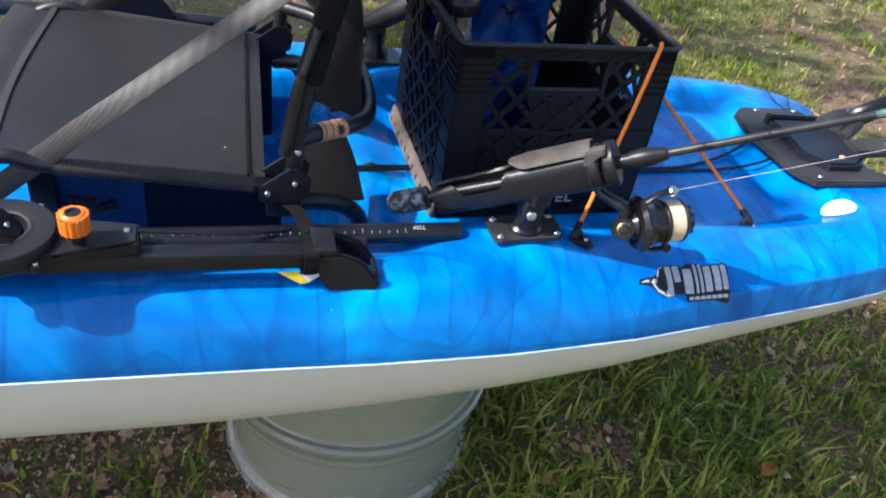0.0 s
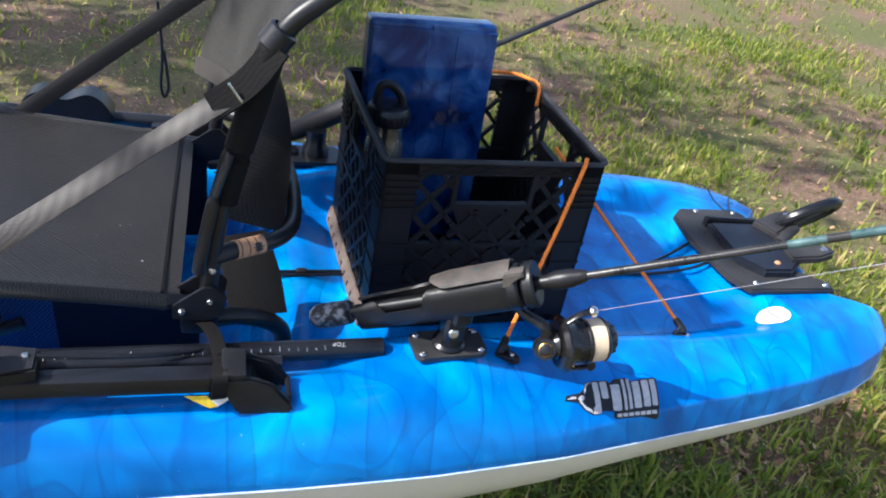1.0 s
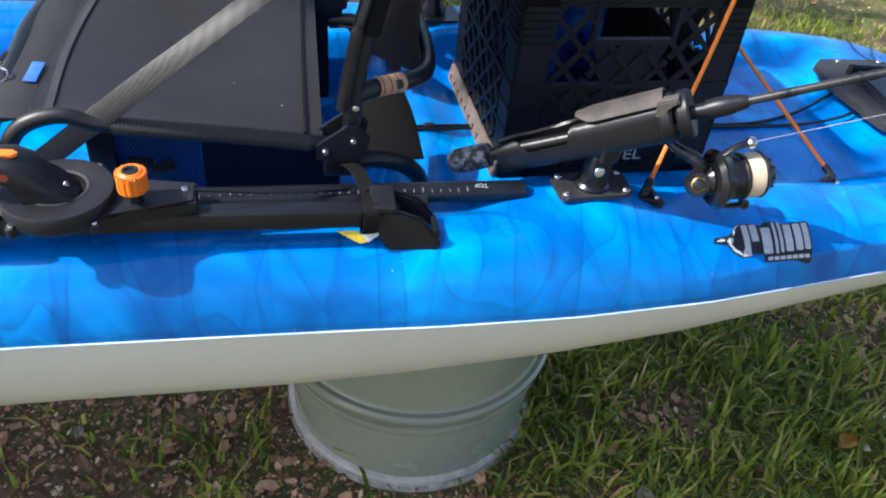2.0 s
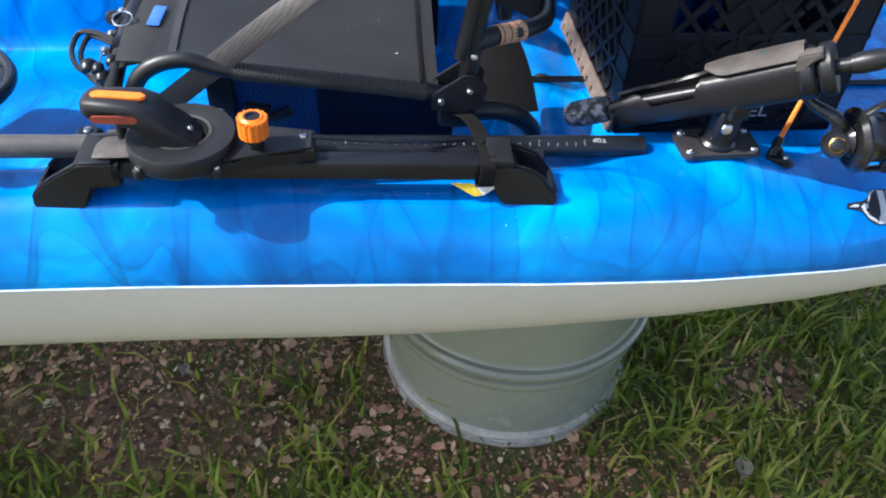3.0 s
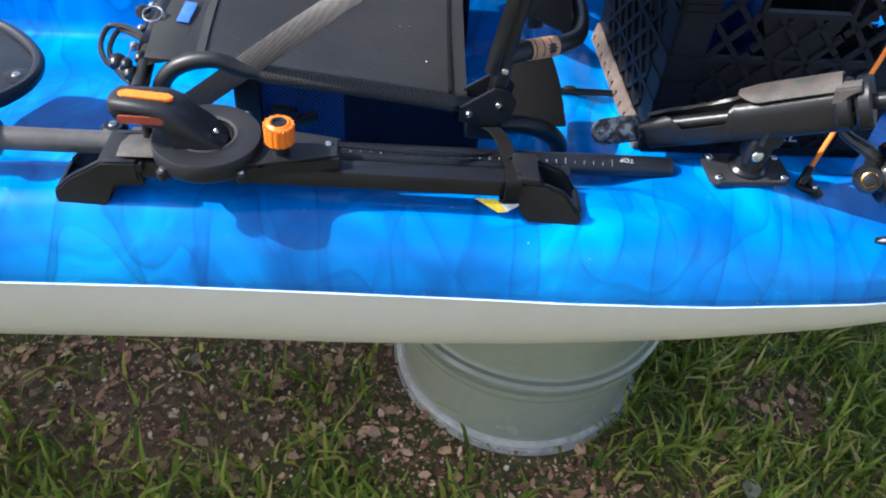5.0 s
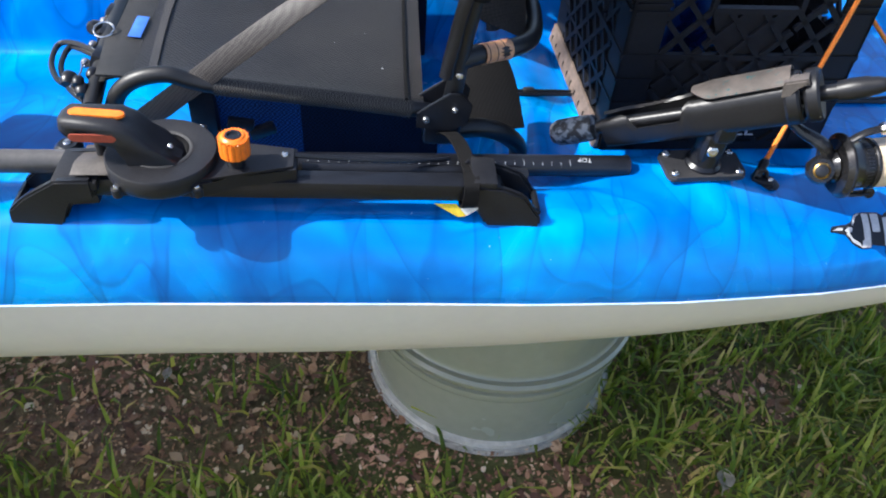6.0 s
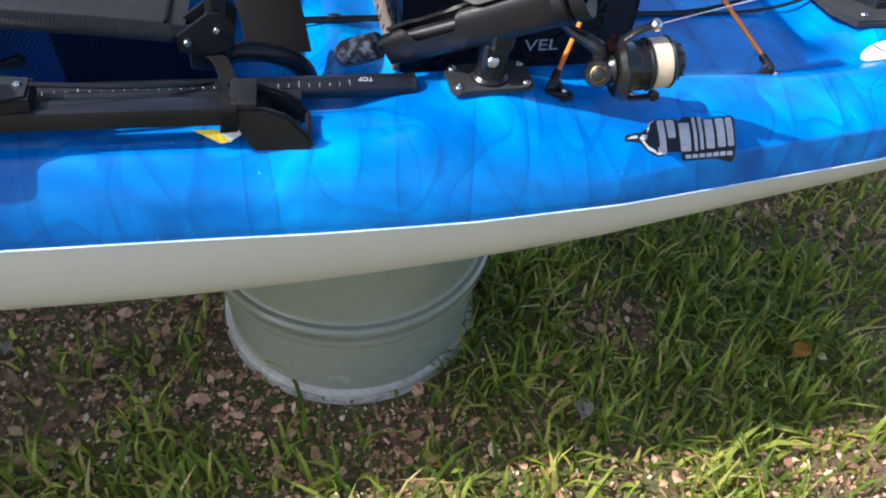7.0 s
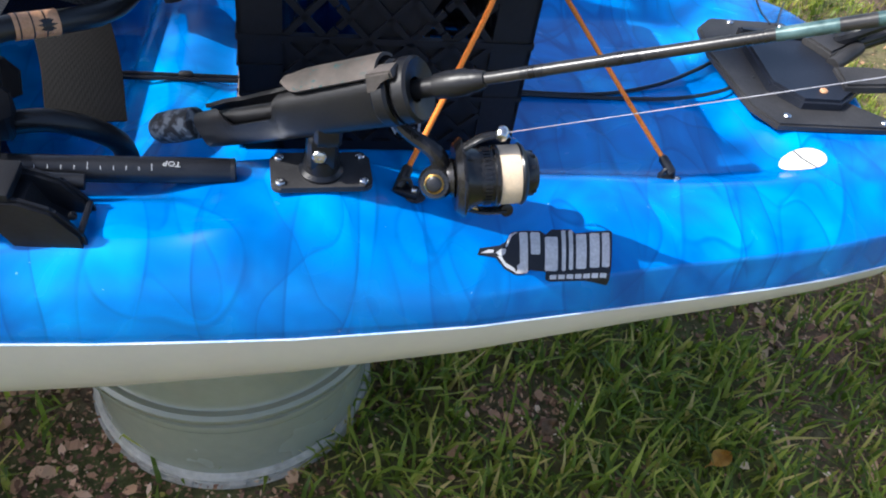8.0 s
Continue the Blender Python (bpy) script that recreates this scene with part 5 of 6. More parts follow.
        rows.append([bm.verts.new((lean(reach(j)) - 0.035 * j / 14 + 0.02 * math.sin(math.pi * j / 14), edge_y(0.09, -1) + 0.012 + j / 14 * (edge_y(0.09, 1) - edge_y(0.09, -1) - 0.024), reach(j))) for j in range(15)])
    for a, b in zip(rows, rows[1:]):
        for j in range(14):
            bm.faces.new((a[j], b[j], b[j + 1], a[j + 1]))
    bmesh.ops.solidify(bm, geom=bm.faces[:], thickness=0.003)
    part("back_panel", bm, GREYMESH, seat, "mesh back panel painted grey for the sun on it")
    bm = bmesh.new()
    ribbon(bm, [(0.128 - 0.066 * j / 10 + 0.02 * math.sin(math.pi * j / 10), edge_y(0.09, -1) + 0.012 + j / 10 * (edge_y(0.09, 1) - edge_y(0.09, -1) - 0.024), 1.175 - 0.125 * j / 10) for j in range(11)], 0.03, 0.003, (0.15, 0, 1))
    part("binding", bm, STRAP, seat, "sewn binding")
    # hoop behind the seat, mesh pouch above it and flaps below
    bm = bmesh.new()
    cy = mid_y(0.15)
    hoop = [(0.098, -0.219, 0.968), (0.125, -0.209, 0.973), (0.165, -0.187, 0.970), (0.196, -0.146, 0.960), (0.211, -0.095, 0.952), (0.216, -0.03, 0.950), (0.214, 0.05, 0.950), (0.203, 0.13, 0.953), (0.165, 0.20, 0.965), (0.10, 0.245, 0.968)]
    sweep(bm, smooth_path(hoop, 8), 0.0122, 16)
    part("rear_hoop", bm, TUBE, seat)
    bm = bmesh.new()
    lathe(bm, [(0.0126, -0.021), (0.0131, -0.021), (0.0131, 0.021), (0.0126, 0.021)], aim((0.145, -0.199, 0.972), (0.165, -0.187, 0.970)), 24, True)
    sleeve = part("label_sleeve", bm, COPPER, seat, "copper-coloured printed label")
    for k in range(3):
        bm = bmesh.new()
        lathe(bm, [(0.0130, -0.017 + 0.012 * k), (0.0133, -0.017 + 0.012 * k), (0.0133, -0.0155 + 0.012 * k), (0.0130, -0.0155 + 0.012 * k)], aim((0.145, -0.199, 0.972), (0.165, -0.187, 0.970)), 24, True)
        part("print_bar", bm, BLACK, sleeve)
    bm = bmesh.new()
    rows = []
    for i in range(15):
        u = i / 14
        row = []
        for j in range(17):
            v = 2 * j / 16 - 1
            # the fabric follows the back tube, then runs out to the hoop
            side_y = -0.214 if v < 0 else 0.238
            side_x = 0.0 if v < 0 else -0.02
            up_edge = Vector((0.148 + side_x, side_y, 1.195)).lerp(Vector((0.112 + side_x, side_y, 1.025)), min(1.0, u / 0.65))
            edge = up_edge.lerp(Vector((0.194, 0.012 + math.copysign(0.15, v), 0.957)), max(0.0, (u - 0.65) / 0.35))
            mid = Vector((0.165, 0.012, 1.195)).lerp(Vector((0.2125, 0.012, 0.955)), u)
            p = mid.lerp(edge, abs(v) ** 1.3)
            p.x += 0.016 * math.sin(math.pi * u) * (1 - v * v)
            row.append(bm.verts.new(p))
        rows.append(row)
    for a, b in zip(rows, rows[1:]):
        for j in range(16):
            bm.faces.new((a[j], b[j], b[j + 1], a[j + 1]))
    bmesh.ops.solidify(bm, geom=bm.faces[:], thickness=0.002)
    part("rear_pouch", bm, MESH, seat)
    for s in (-1, 1):
        bm = bmesh.new()
        q = [(0.095, cy + s * 0.105, 0.905), (0.175, cy + s * 0.075, 0.905), (0.20, cy + s * 0.185, 0.825), (0.13, cy + s * 0.215, 0.848)]
        ribbon(bm, smooth_path([(Vector(q[0]) + Vector(q[1])) / 2, ((Vector(q[0]) + Vector(q[1])) + (Vector(q[2]) + Vector(q[3]))) / 4 + Vector((0.004, 0, 0.004)), (Vector(q[2]) + Vector(q[3])) / 2], 6), 0.085, 0.003, Vector(q[1]) - Vector(q[0]))
        part("rear_flap", bm, WEBBING, seat, "dark mesh flap")
    for s in (-1, 1):
        bm = bmesh.new()
        rows = [[bm.verts.new((x, edge_y(x, s) - s * (0.012 + 0.03 * k / 6), rail_z(x) - 0.012 - (rail_z(x) - 0.735) * k / 6)) for x in (-0.10, -0.05, 0.0, 0.05, 0.082)] for k in range(7)]
        for a, b in zip(rows, rows[1:]):
            for j in range(4):
                bm.faces.new((a[j], b[j], b[j + 1], a[j + 1]))
        bmesh.ops.solidify(bm, geom=bm.faces[:], thickness=0.002)
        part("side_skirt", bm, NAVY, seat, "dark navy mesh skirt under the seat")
        # fore part of the skirt, its light painted in brighter blue
        bm = bmesh.new()
        rows = [[bm.verts.new((x, edge_y(x, s) - s * (0.014 + 0.03 * k / 5), rail_z(x) - 0.012 - (rail_z(x) - 0.735) * k / 5)) for x in (-0.215, -0.18, -0.14, -0.1005)] for k in range(6)]
        for a, b in zip(rows, rows[1:]):
            for j in range(3):
                bm.faces.new((a[j], b[j], b[j + 1], a[j + 1]))
        bmesh.ops.solidify(bm, geom=bm.faces[:], thickness=0.002)
        part("lit_side_mesh", bm, NAVYLIT, seat, "navy mesh panel painted brighter blue where light comes through")
        bm = bmesh.new()
        block(bm, (0.034, 0.022, 0.17), pose(-0.222, edge_y(-0.22, s) - s * 0.018, 0.84), 0.006)
        part("front_leg", bm, BLACK, seat)
        for dx, dz, tilt in ((-0.175, 0.872, 12), (-0.148, 0.862, -20)):
            bm = bmesh.new()
            block(bm, (0.034, 0.012, 0.016), pose(dx, edge_y(dx, s) - s * 0.003, dz, 0, tilt, 6), 0.004)
            part("strap_buckle", bm, BLACK, seat)
    bm = bmesh.new()
    pts = smooth_path([(0.0, 0.285, 1.14), (0.004, 0.30, 1.05), (0.0, 0.305, 0.985), (0.006, 0.305, 0.962), (0.013, 0.305, 0.985), (0.007, 0.30, 1.05)], 6)
    sweep(bm, pts, 0.0028, 8)
    part("pull_cord", bm, BLACK, seat)
    return seat


build_seat()


# ---- small deck fittings ----
def build_fittings():
    # second rod in a holder on the far rail
    def far(x):
        return Vector((x, 0.385, 0.848 + 0.55 * (x - 0.205)))
    h = thing("rod_holder", 0.29, 0.37, deck_z(0.29, 0.37), "rod holder on the rail behind the crate, its sunlit cradle painted grey", "rod holder")
    # cradle in grey beside the black base, to paint the sun on it
    bm = bmesh.new()
    sweep(bm, [far(x) for x in (0.232, 0.25, 0.33, 0.39)], [0.016, 0.02, 0.022, 0.024], 20)
    part("cradle", bm, GREY, h)
    bm = bmesh.new()
    slab(bm, rounded(0.11, 0.075, 0.01), 0.008, pose(0.285, 0.355, deck_z(0.285, 0.355)), 0.002)
    lathe(bm, [(0.027, 0.0), (0.027, 0.02), (0.02, 0.03), (0.02, 0.06), (0, 0.06)], pose(0.29, 0.36, deck_z(0.285, 0.355)), 20)
    part("base_plate", bm, BLACK, h)
    bm = bmesh.new()
    lathe(bm, [(0, 0), (0.016, 0.0), (0.018, 0.01), (0.018, 0.05), (0.014, 0.056), (0, 0.056)], aim((0.20, 0.36, 0.832), (0.3, 0.36, 0.832)), 18)
    part("knob", bm, BLACK, h)
    r = thing("fishing_rod", 0.21, 0.385, 0.85, "second thin black fishing rod slanting up behind the crate", "fishing rod")
    bm = bmesh.new()
    sweep(bm, [far(0.205), far(0.212), far(0.24)], [0.01, 0.0135, 0.0135], 16)
    part("butt_cap", bm, COPPER, r, "rusty brown butt cap")
    bm = bmesh.new()
    sweep(bm, [far(0.36 + 0.1 * k) for k in range(15)], [0.0062 - 0.0003 * k for k in range(15)], 10)
    part("blank", bm, CARBON, r)
    # far side rail bar with its bracket
    b = thing("side_bar", -0.25, 0.385, 0.85, "black tube along the far deck edge with a two-humped bracket", "bar")
    bm = bmesh.new()
    sweep(bm, [(-0.75, 0.365, 0.885), (-0.3, 0.39, 0.879), (0.055, 0.395, 0.868)], 0.014, 16)
    part("tube", bm, BLACK, b)
    for x in (-0.62, 0.0):
        bm = bmesh.new()
        zz = deck_z(x, 0.375)
        block(bm, (0.05, 0.04, 0.88 - zz), pose(x, 0.38, (0.88 + zz) / 2 - 0.004), 0.008)
        part("foot", bm, BLACK, b)
    bm = bmesh.new()
    n = 40
    prof = [(0.078, -0.03), (-0.078, -0.03)] + [(-0.082 + 0.164 * k / n, 0.022 + 0.006 * math.cos(4 * math.pi * (k / n) + math.pi) - 0.03 * (2 * k / n - 1) ** 8) for k in range(n + 1)]
    slab(bm, prof, 0.045, Matrix.Translation((-0.175, 0.415, 0.899)) @ Matrix.Rotation(radians(90), 4, "X"), 0.004)
    part("bracket", bm, BLACK, b)
    # pedal at the bow side of the seat
    p = thing("foot_pedal", -0.6, -0.1, 0.72, "black rounded foot pedal blade with a steel bolt", "pedal")
    out = [(-0.72, 0.004), (-0.667, 0.003), (-0.596, -0.0245), (-0.535, -0.085), (-0.514, -0.141), (-0.520, -0.190), (-0.5485, -0.232), (-0.61, -0.255), (-0.69, -0.245), (-0.75, -0.19), (-0.765, -0.08)]
    out = [(v.x + 0.62, v.y + 0.12) for v in smooth_path([(x, y, 0) for x, y in out + out[:1]], 5)[:-1]]
    lay = pose(-0.632, -0.118, 0.838, -4, 3, 0)
    bm = bmesh.new()
    slab(bm, out[::-1], 0.012, lay, 0.003)
    blade = part("blade", bm, PEDAL, p, "glossy black pedal face")
    bm = bmesh.new()
    sweep(bm, [lay @ Vector((x, y, 0.013)) for x, y in out + out[:2]], 0.008, 10, 1.2)
    part("rim", bm, NAVYGREY, blade, "raised rim")
    bm = bmesh.new()
    sweep(bm, [(-0.66, -0.08, 0.70), (-0.66, -0.09, 0.842)], 0.016, 12)
    part("stem", bm, BLACK, p)
    q = lay @ Vector((0.085, -0.034, 0.012))
    bm = bmesh.new()
    lathe(bm, [(0.0, 0.0), (0.019, 0.0), (0.018, 0.002), (0.010, 0.003), (0.0, 0.003)], Matrix.Translation(q), 24)
    part("boss", bm, BLACK, blade)
    bolt(p, q + Vector((0, 0, 0.003)), r=0.006)
    # clips and cord by the seat front
    c = thing("cord_clips", -0.36, -0.16, 0.90, "black double cord loop with metal clips on the seat's front bar", "clip")
    for dz, dx in ((0.0, 0.0), (-0.006, 0.010)):
        bm = bmesh.new()
        sweep(bm, smooth_path([(-0.350, -0.169, 0.928 + dz), (-0.385, -0.148, 0.932 + dz), (-0.412 + dx, -0.139, 0.926 + dz), (-0.4144 + dx, -0.171, 0.918 + dz), (-0.398 + dx, -0.205, 0.915 + dz), (-0.376, -0.226, 0.918 + dz), (-0.357, -0.243, 0.915 + dz)], 6), 0.0036, 8)
        part("cord", bm, BLACK, c)
    for x, y, z, r in ((-0.378, -0.2186, 0.924, 0.010), (-0.358, -0.236, 0.920, 0.009), (-0.380, -0.091, 0.925, 0.010), (-0.366, -0.105, 0.922, 0.009), (-0.362, -0.232, 0.930, 0.007), (-0.352, -0.208, 0.926, 0.008)):
        bm = bmesh.new()
        lathe(bm, [(0, -r), (r * 0.8, -r * 0.8), (r, -r * 0.3), (r, r * 0.4), (r * 0.7, r * 0.9), (0, r)], pose(x, y, z, 70, 30 + 900 * y, 0), 14)
        part("cord_stop", bm, BLACK, c)
    for x, y, z in ((-0.367, -0.183, 0.926), (-0.371, -0.076, 0.926), (-0.372, -0.132, 0.922)):
        bm = bmesh.new()
        lathe(bm, [(0, -0.006), (0.005, -0.005), (0.0065, 0.0), (0.005, 0.005), (0, 0.006)], pose(x, y, z, 40, 60, 0), 14)
        part("bead", bm, STEEL, c, "steel bead")
    for y0, y1 in ((-0.188, -0.160), (-0.130, -0.098), (-0.072, -0.045)):
        bm = bmesh.new()
        block(bm, (0.026, y1 - y0, 0.026), pose(-0.350 + 0.1 * (-0.16 - (y0 + y1) / 2), (y0 + y1) / 2, 0.925, 0, 20, -5), 0.006)
        part("clamp", bm, BLACK, c)
    bm = bmesh.new()
    ring = [(-0.356 + 0.0125 * math.cos(a), -0.1265 + 0.0125 * math.sin(a), 0.942 + 0.004 * math.sin(a)) for a in (2 * math.pi * k / 24 for k in range(26))]
    sweep(bm, ring, 0.0015, 8)
    part("split_ring", bm, STEEL, c, "steel split ring")
    bm = bmesh.new()
    sweep(bm, smooth_path([(-0.370, -0.185, 0.930), (-0.366, -0.21, 0.928), (-0.372, -0.235, 0.924)], 5), 0.0012, 6)
    part("wire", bm, STEEL, c)
    e = thing("pad_eye", -0.397, -0.225, deck_z(-0.397, -0.225), "small black pad eye with a steel screw", "deck fitting")
    z = deck_z(-0.397, -0.235)
    bm = bmesh.new()
    lathe(bm, [(0.0, 0.0), (0.018, 0.0), (0.018, 0.006), (0.012, 0.012), (0.0, 0.012)], pose(-0.397, -0.232, 0.826), 20)
    part("base", bm, BLACK, e)
    bolt(e, (-0.397, -0.232, 0.838), r=0.006)
    # deck cords
    for pts, r in (([(0.15, 0.0215, 0.776), (0.22, 0.0235, 0.7765), (0.34, 0.024, 0.7785)], 0.003), ([(0.15, 0.0125, 0.776), (0.22, 0.0135, 0.7765), (0.34, 0.0145, 0.7785)], 0.003),
                   ([(0.655, 0.025, 0.780), (0.82, 0.030, 0.778), (0.93, 0.062, 0.779), (1.01, 0.0965, 0.792), (1.07, 0.115, 0.822)], 0.003), ([(0.655, 0.018, 0.780), (0.80, 0.022, 0.778), (0.94, 0.028, 0.779), (1.02, 0.032, 0.794), (1.07, 0.034, 0.822)], 0.003),
                   ([(1.1636, 0.202, 0.824), (1.175, 0.26, 0.815), (1.19, 0.33, 0.812), (1.2023, 0.3918, 0.79)], 0.0014), ([(1.1751, 0.198, 0.824), (1.205, 0.25, 0.815), (1.239, 0.3054, 0.812)], 0.0014)):
        c = thing("deck_cord", *pts[0], "thin black control cord along the tank well" if r > 0.002 else "thin black trim line over the stern", "cord", "control cords")
        bm = bmesh.new()
        sweep(bm, smooth_path(pts, 6), r, 8)
        part("cord", bm, BLACK, c)
        if pts[0][0] < 0.2 and pts[0][1] > 0.02:
            bm = bmesh.new()
            lathe(bm, [(0, -0.009), (0.004, -0.009), (0.0055, -0.006), (0.0055, 0.006), (0.004, 0.009), (0, 0.009)], aim((0.243, 0.0235, 0.778), (0.30, 0.024, 0.779)), 12)
            part("crimp", bm, GREY, c, "grey crimp sleeve")
    # round white patch that follows the deck
    s = thing("round_patch", 1.083, -0.138, deck_z(1.083, -0.138), "white round sticker with a thin cross line", "sticker")

    def laid(px, py, lift):
        x, y = 1.083 + px, -0.138 + py
        return Vector((x, y, deck_z(x, y))) + deck_normal(x, y) * lift

    bm = bmesh.new()
    mid = bm.verts.new(laid(0, 0, 0.0016))
    rings = [[bm.verts.new(laid(r * 1.05 * math.cos(2 * math.pi * k / 36), r * 0.92 * math.sin(2 * math.pi * k / 36), 0.0016)) for k in range(36)] for r in (0.010, 0.018, 0.0265)]
    for k in range(36):
        bm.faces.new((mid, rings[0][k], rings[0][(k + 1) % 36]))
        for a, b in zip(rings, rings[1:]):
            bm.faces.new((a[k], b[k], b[(k + 1) % 36], a[(k + 1) % 36]))
    part("disc", bm, WHITE, s)
    bm = bmesh.new()
    for (xa, ya), (xb, yb) in (((0.005, -0.024), (-0.003, 0.024)),):
        lo = [bm.verts.new(laid(xa + (xb - xa) * k / 8 - 0.001, ya + (yb - ya) * k / 8, 0.0024)) for k in range(9)]
        hi = [bm.verts.new(laid(xa + (xb - xa) * k / 8 + 0.001, ya + (yb - ya) * k / 8, 0.0024)) for k in range(9)]
        for k in range(8):
            bm.faces.new((lo[k], hi[k], hi[k + 1], lo[k + 1]))
    part("mark", bm, BLACK, s)


def build_rudder_mount():
    r = thing("rudder_mount", 1.15, 0.06, 0.80, "dark grey bolted plate and loop bracket on the notched stern", "rudder mount")
    z = 0.812
    bm = bmesh.new()
    slab(bm, [(1.02, 0.10), (1.035, -0.04), (1.06, -0.085), (1.245, -0.083), (1.25, -0.06), (1.19, -0.02), (1.21, 0.11), (1.205, 0.19), (1.19, 0.212), (1.06, 0.212), (1.03, 0.18)], 0.010, pose(0, 0, z), 0.003)
    part("plate", bm, GREY, r)
    bm = bmesh.new()
    slab(bm, [(1.075, 0.0), (1.11, -0.045), (1.17, -0.045), (1.235, 0.01), (1.215, 0.10), (1.19, 0.13), (1.08, 0.13)], 0.016, pose(0, 0, z + 0.010), 0.005)
    part("upper_plate", bm, NAVYGREY, r)
    bm = bmesh.new()
    slab(bm, [(1.08, 0.135), (1.20, 0.128), (1.20, 0.142), (1.08, 0.149)], 0.022, pose(0, 0, z + 0.010), 0.003)
    part("rib", bm, BLACK, r)
    for x, y in ((1.08, -0.065), (1.23, -0.072), (1.09, 0.197), (1.18, 0.195), (1.15, -0.02)):
        bolt(r, (x, y, z + (0.027 if y == -0.02 else 0.011)), r=0.006, material=COPPER if y == -0.02 else STEEL)
    for x, y, zz, turn in ((1.205, 0.10, z + 0.03, 25), (1.21, 0.01, z + 0.024, -8)):
        bm = bmesh.new()
        slab(bm, [(-0.02, -0.028), (0.04, -0.026), (0.07, -0.014), (0.078, 0.0), (0.07, 0.014), (0.04, 0.026), (-0.02, 0.028)], 0.014, pose(x, y, zz, 0, -8, turn), 0.004)
        part("arm", bm, GREY, r)
        bolt(r, pose(x, y, zz, 0, -8, turn) @ Vector((0.055, 0, 0.0145)), r=0.0085)
    c = Vector((1.287, 0.108, 0.873))
    ax = Vector((-0.235, 0.76, 0.49)).normalized()
    m = aim(c, c + ax, (1, 0, 0.25))
    for rl, rw, tube in ((0.066, 0.040, 0.012), (0.048, 0.024, 0.008)):
        bm = bmesh.new()
        far_dir = (m.to_3x3().inverted() @ Vector((0.93, -0.08, 0.36))).normalized()
        a0 = math.atan2(far_dir.y, far_dir.x)
        pts = []
        for k in range(37):
            a = 2 * math.pi * k / 36
            u, v = rl * math.cos(a), rw * math.sin(a)
            pts.append(m @ Vector((u * math.cos(a0) - v * math.sin(a0), u * math.sin(a0) + v * math.cos(a0), 0)))
        sweep(bm, pts, tube, 10)
        part("loop", bm, BLACK, r, "black rubber loop")
    bm = bmesh.new()
    sweep(bm, [(1.20, 0.055, 0.838), (1.25, 0.085, 0.855)], 0.012, 12)
    part("axle_arm", bm, GREY, r)


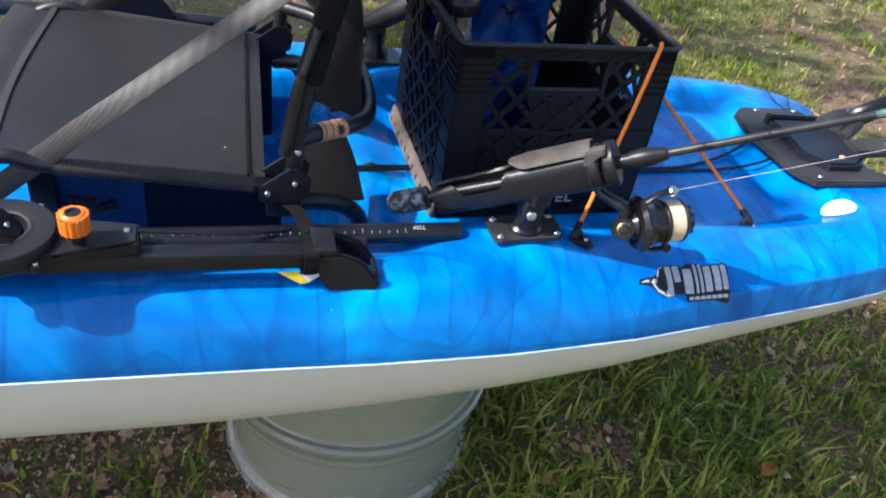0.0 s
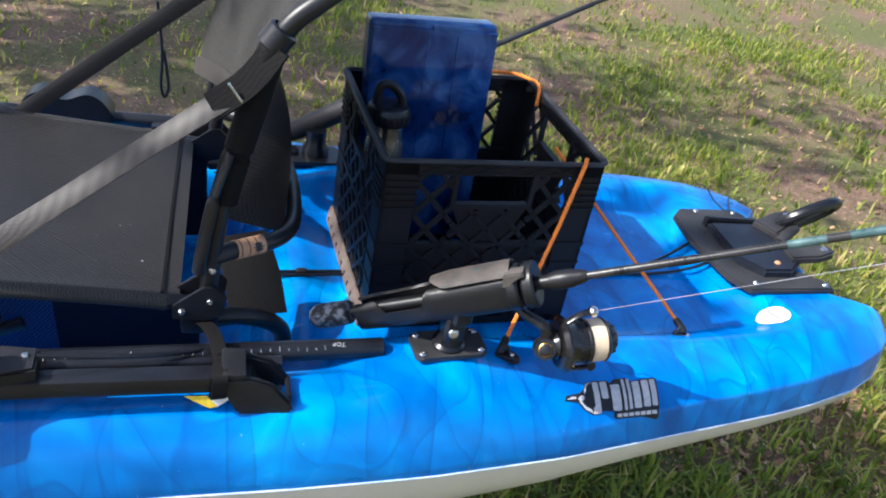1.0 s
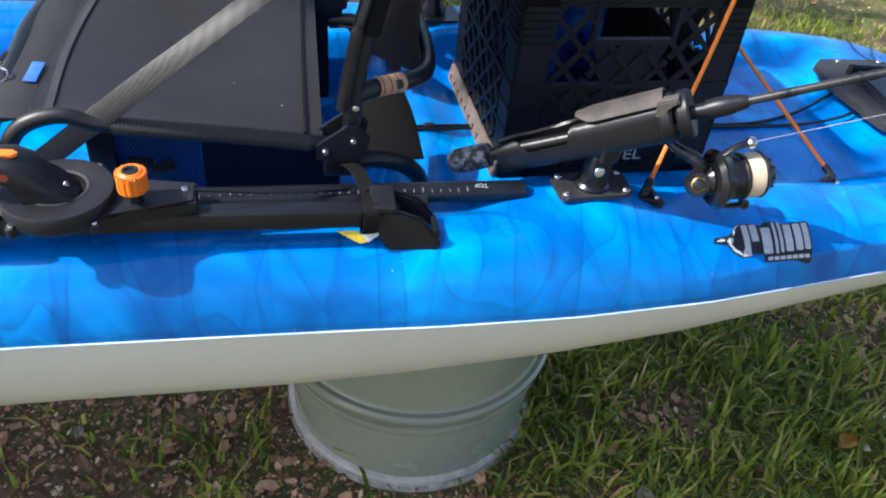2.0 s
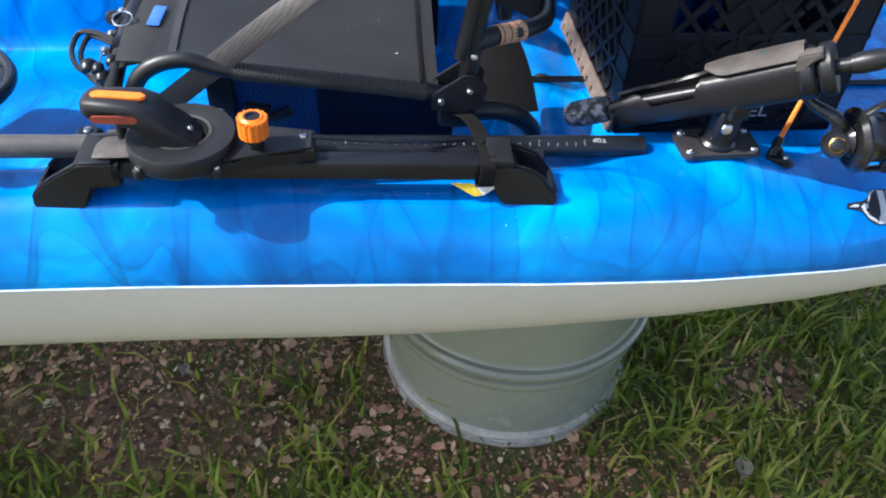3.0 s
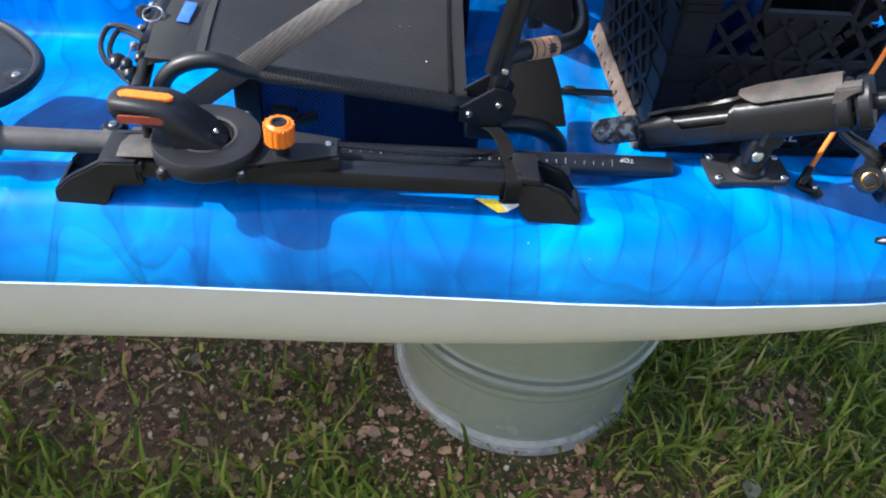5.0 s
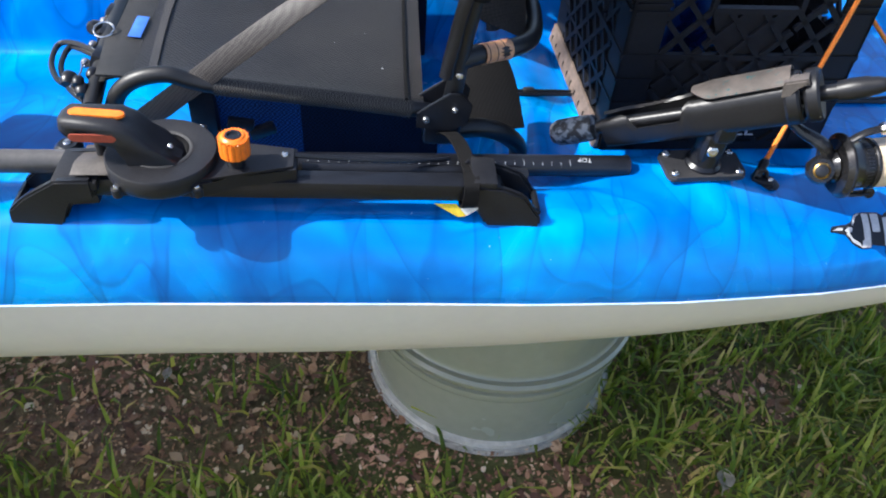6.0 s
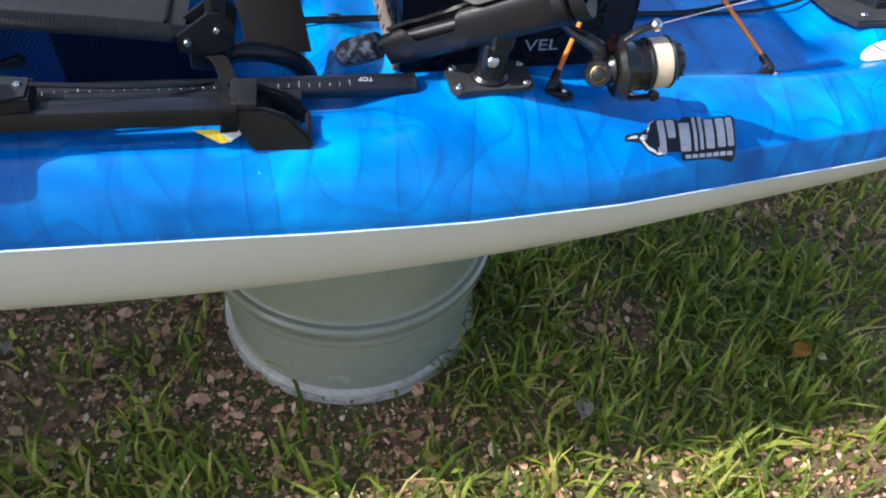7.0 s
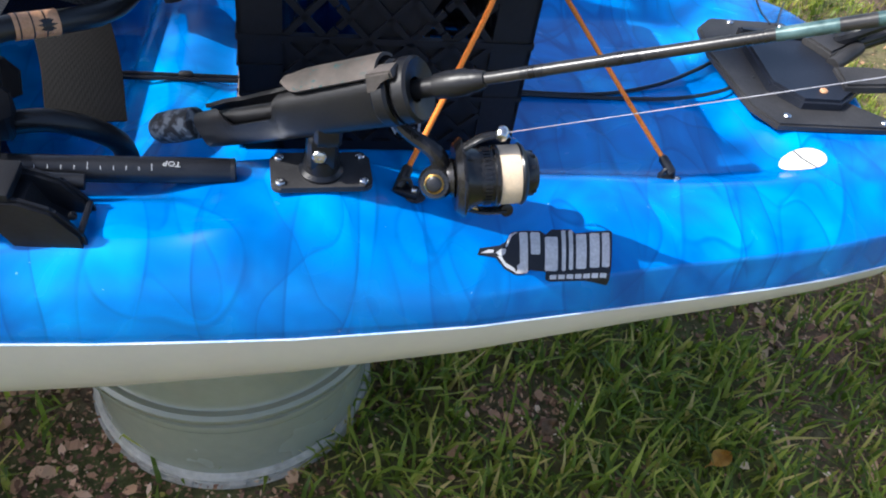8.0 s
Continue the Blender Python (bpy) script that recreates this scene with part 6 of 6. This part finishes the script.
def build_logo():
    s = thing("maker_sticker", 0.69, -0.315, 0.79, "black and silver maker's sticker on the kayak's side", "sticker")

    def place(u, v, lift):
        """u along the sticker, v up it; the sticker follows the deck."""
        x = 0.5998 + 0.1598 * u + 0.0009 * v + 0.0055 * u * v
        y = -0.3535 + 0.0075 * u + 0.0490 * v + 0.0065 * u * v
        return Vector((x, y, deck_z(x, y))) + deck_normal(x, y) * lift

    def shape(name, outline, lift, mat, cuts=6):
        """A thin piece with that (u, v) outline, cut fine enough to lie on the curve."""
        bm = bmesh.new()
        f = bm.faces.new([bm.verts.new((u, v, 0)) for u, v in outline])
        bmesh.ops.triangulate(bm, faces=[f])
        for k in range(1, 30):
            bmesh.ops.bisect_plane(bm, geom=bm.verts[:] + bm.edges[:] + bm.faces[:], plane_co=(k / 30, 0, 0), plane_no=(1, 0, 0))
        for k in range(1, cuts):
            bmesh.ops.bisect_plane(bm, geom=bm.verts[:] + bm.edges[:] + bm.faces[:], plane_co=(0, k / cuts, 0), plane_no=(0, 1, 0))
        for v in bm.verts:
            v.co = place(v.co.x, v.co.y, lift)
        return part(name, bm, mat, s)

    BACK = [(0.0, 0.43), (0.02, 0.57), (0.16, 0.63), (0.20, 0.70), (0.25, 0.93), (0.33, 0.98), (0.46, 0.97), (0.50, 0.88), (0.545, 1.0), (0.68, 1.0), (0.72, 0.9), (0.98, 0.97), (1.0, 0.93),
            (0.99, 0.08), (0.98, 0.05), (0.53, 0.0), (0.50, 0.03), (0.50, 0.15), (0.38, 0.17), (0.34, 0.10), (0.27, 0.09), (0.19, 0.19), (0.13, 0.38), (0.07, 0.41)]
    shape("backing", BACK, 0.0014, BLACK)
    # upright silver strokes in place of the word mark
    for a, b, lo, hi in ((0.305, 0.365, 0.12, 0.93), (0.385, 0.455, 0.45, 0.93), (0.49, 0.585, 0.16, 0.82), (0.615, 0.645, 0.16, 0.97), (0.668, 0.70, 0.18, 0.97),
                         (0.722, 0.80, 0.20, 0.88), (0.825, 0.90, 0.22, 0.90), (0.918, 0.977, 0.23, 0.91)):
        r = 0.010
        shape("silver_bar", [(a, lo + 2 * r), (a + r, lo), (b - r, lo), (b, lo + 2 * r), (b, hi - 2 * r), (b - r, hi), (a + r, hi), (a, hi - 2 * r)], 0.0022, SILVER, 10)
    for k in range(7):
        a = 0.53 + 0.063 * k
        shape("small_bar", [(a, 0.03 + 0.008 * k), (a + 0.05, 0.034 + 0.008 * k), (a + 0.05, 0.10 + 0.007 * k), (a, 0.095 + 0.007 * k)], 0.0022, SILVER, 20)
    shape("silver_crest", [(0.02, 0.46), (0.11, 0.47), (0.12, 0.53), (0.08, 0.54)], 0.0022, SILVER, 10)
    shape("silver_crest", [(0.13, 0.47), (0.17, 0.56), (0.205, 0.55), (0.20, 0.46), (0.17, 0.40)], 0.0022, SILVER, 10)
    shape("silver_crest", [(0.20, 0.60), (0.215, 0.60), (0.25, 0.84), (0.295, 0.93), (0.275, 0.93), (0.235, 0.87)], 0.0022, SILVER, 10)
    shape("silver_crest", [(0.14, 0.42), (0.175, 0.40), (0.20, 0.29), (0.265, 0.20), (0.28, 0.12), (0.20, 0.21)], 0.0022, SILVER, 10)
    shape("silver_crest", [(0.275, 0.11), (0.32, 0.11), (0.32, 0.30), (0.285, 0.24), (0.29, 0.18)], 0.0022, SILVER, 10)


build_fittings()
build_rudder_mount()
build_logo()


# ---- fallen leaves ----
def build_leaf(x, y, size, turn, material, label, lift):
    z = ground_height(x, y) + lift
    leaf = thing("fallen_leaf", x, y, z, label, "leaf", "fallen leaves")
    bm = bmesh.new()
    rows = []
    for i in range(9):
        u = i / 8
        w = 0.36 * math.sin(math.pi * min(1, u * 0.97 + 0.015)) ** 0.8
        rows.append([bm.verts.new(pose(x, y, z, 8, -10, turn) @ Vector((size * (u - 0.5), size * w * v, size * (0.22 * v * v + 0.12 * math.sin(5 * u + v))))) for v in (-1, -0.5, 0, 0.5, 1)])
    for a, b in zip(rows, rows[1:]):
        for j in range(4):
            bm.faces.new((a[j], b[j], b[j + 1], a[j + 1]))
    bmesh.ops.solidify(bm, geom=bm.faces[:], thickness=0.0006)
    part("blade", bm, material, leaf)
    bm = bmesh.new()
    sweep(bm, [pose(x, y, z, 8, -10, turn) @ Vector((size * k, 0, size * 0.03)) for k in (-0.7, -0.4, 0.0, 0.4)], 0.0008, 6)
    part("stalk", bm, material, leaf)


for lx, ly, ls, lt, lm, ll in ((1.255, -0.155, 0.055, 20, LEAF_GOLD, "golden orange fallen leaf on the grass"), (0.716, -0.261, 0.05, 70, LEAF_PALE, "pale crumpled fallen leaf on the grass"),
                               (-0.303, -0.159, 0.035, 130, LEAF_TAN, "tan fallen leaf on the bare soil"), (0.905, -0.079, 0.05, 40, LEAF_TAN, "tan fallen leaf on the grass"),
                               (0.45, -0.30, 0.03, 10, LEAF_TAN, "tan fallen leaf on the grass"), (-0.46, 0.03, 0.03, 80, LEAF_PALE, "pale fallen leaf on the bare soil")):
    build_leaf(lx, ly, ls, lt, lm, ll, 0.045 if lx > 0.6 else 0.018)
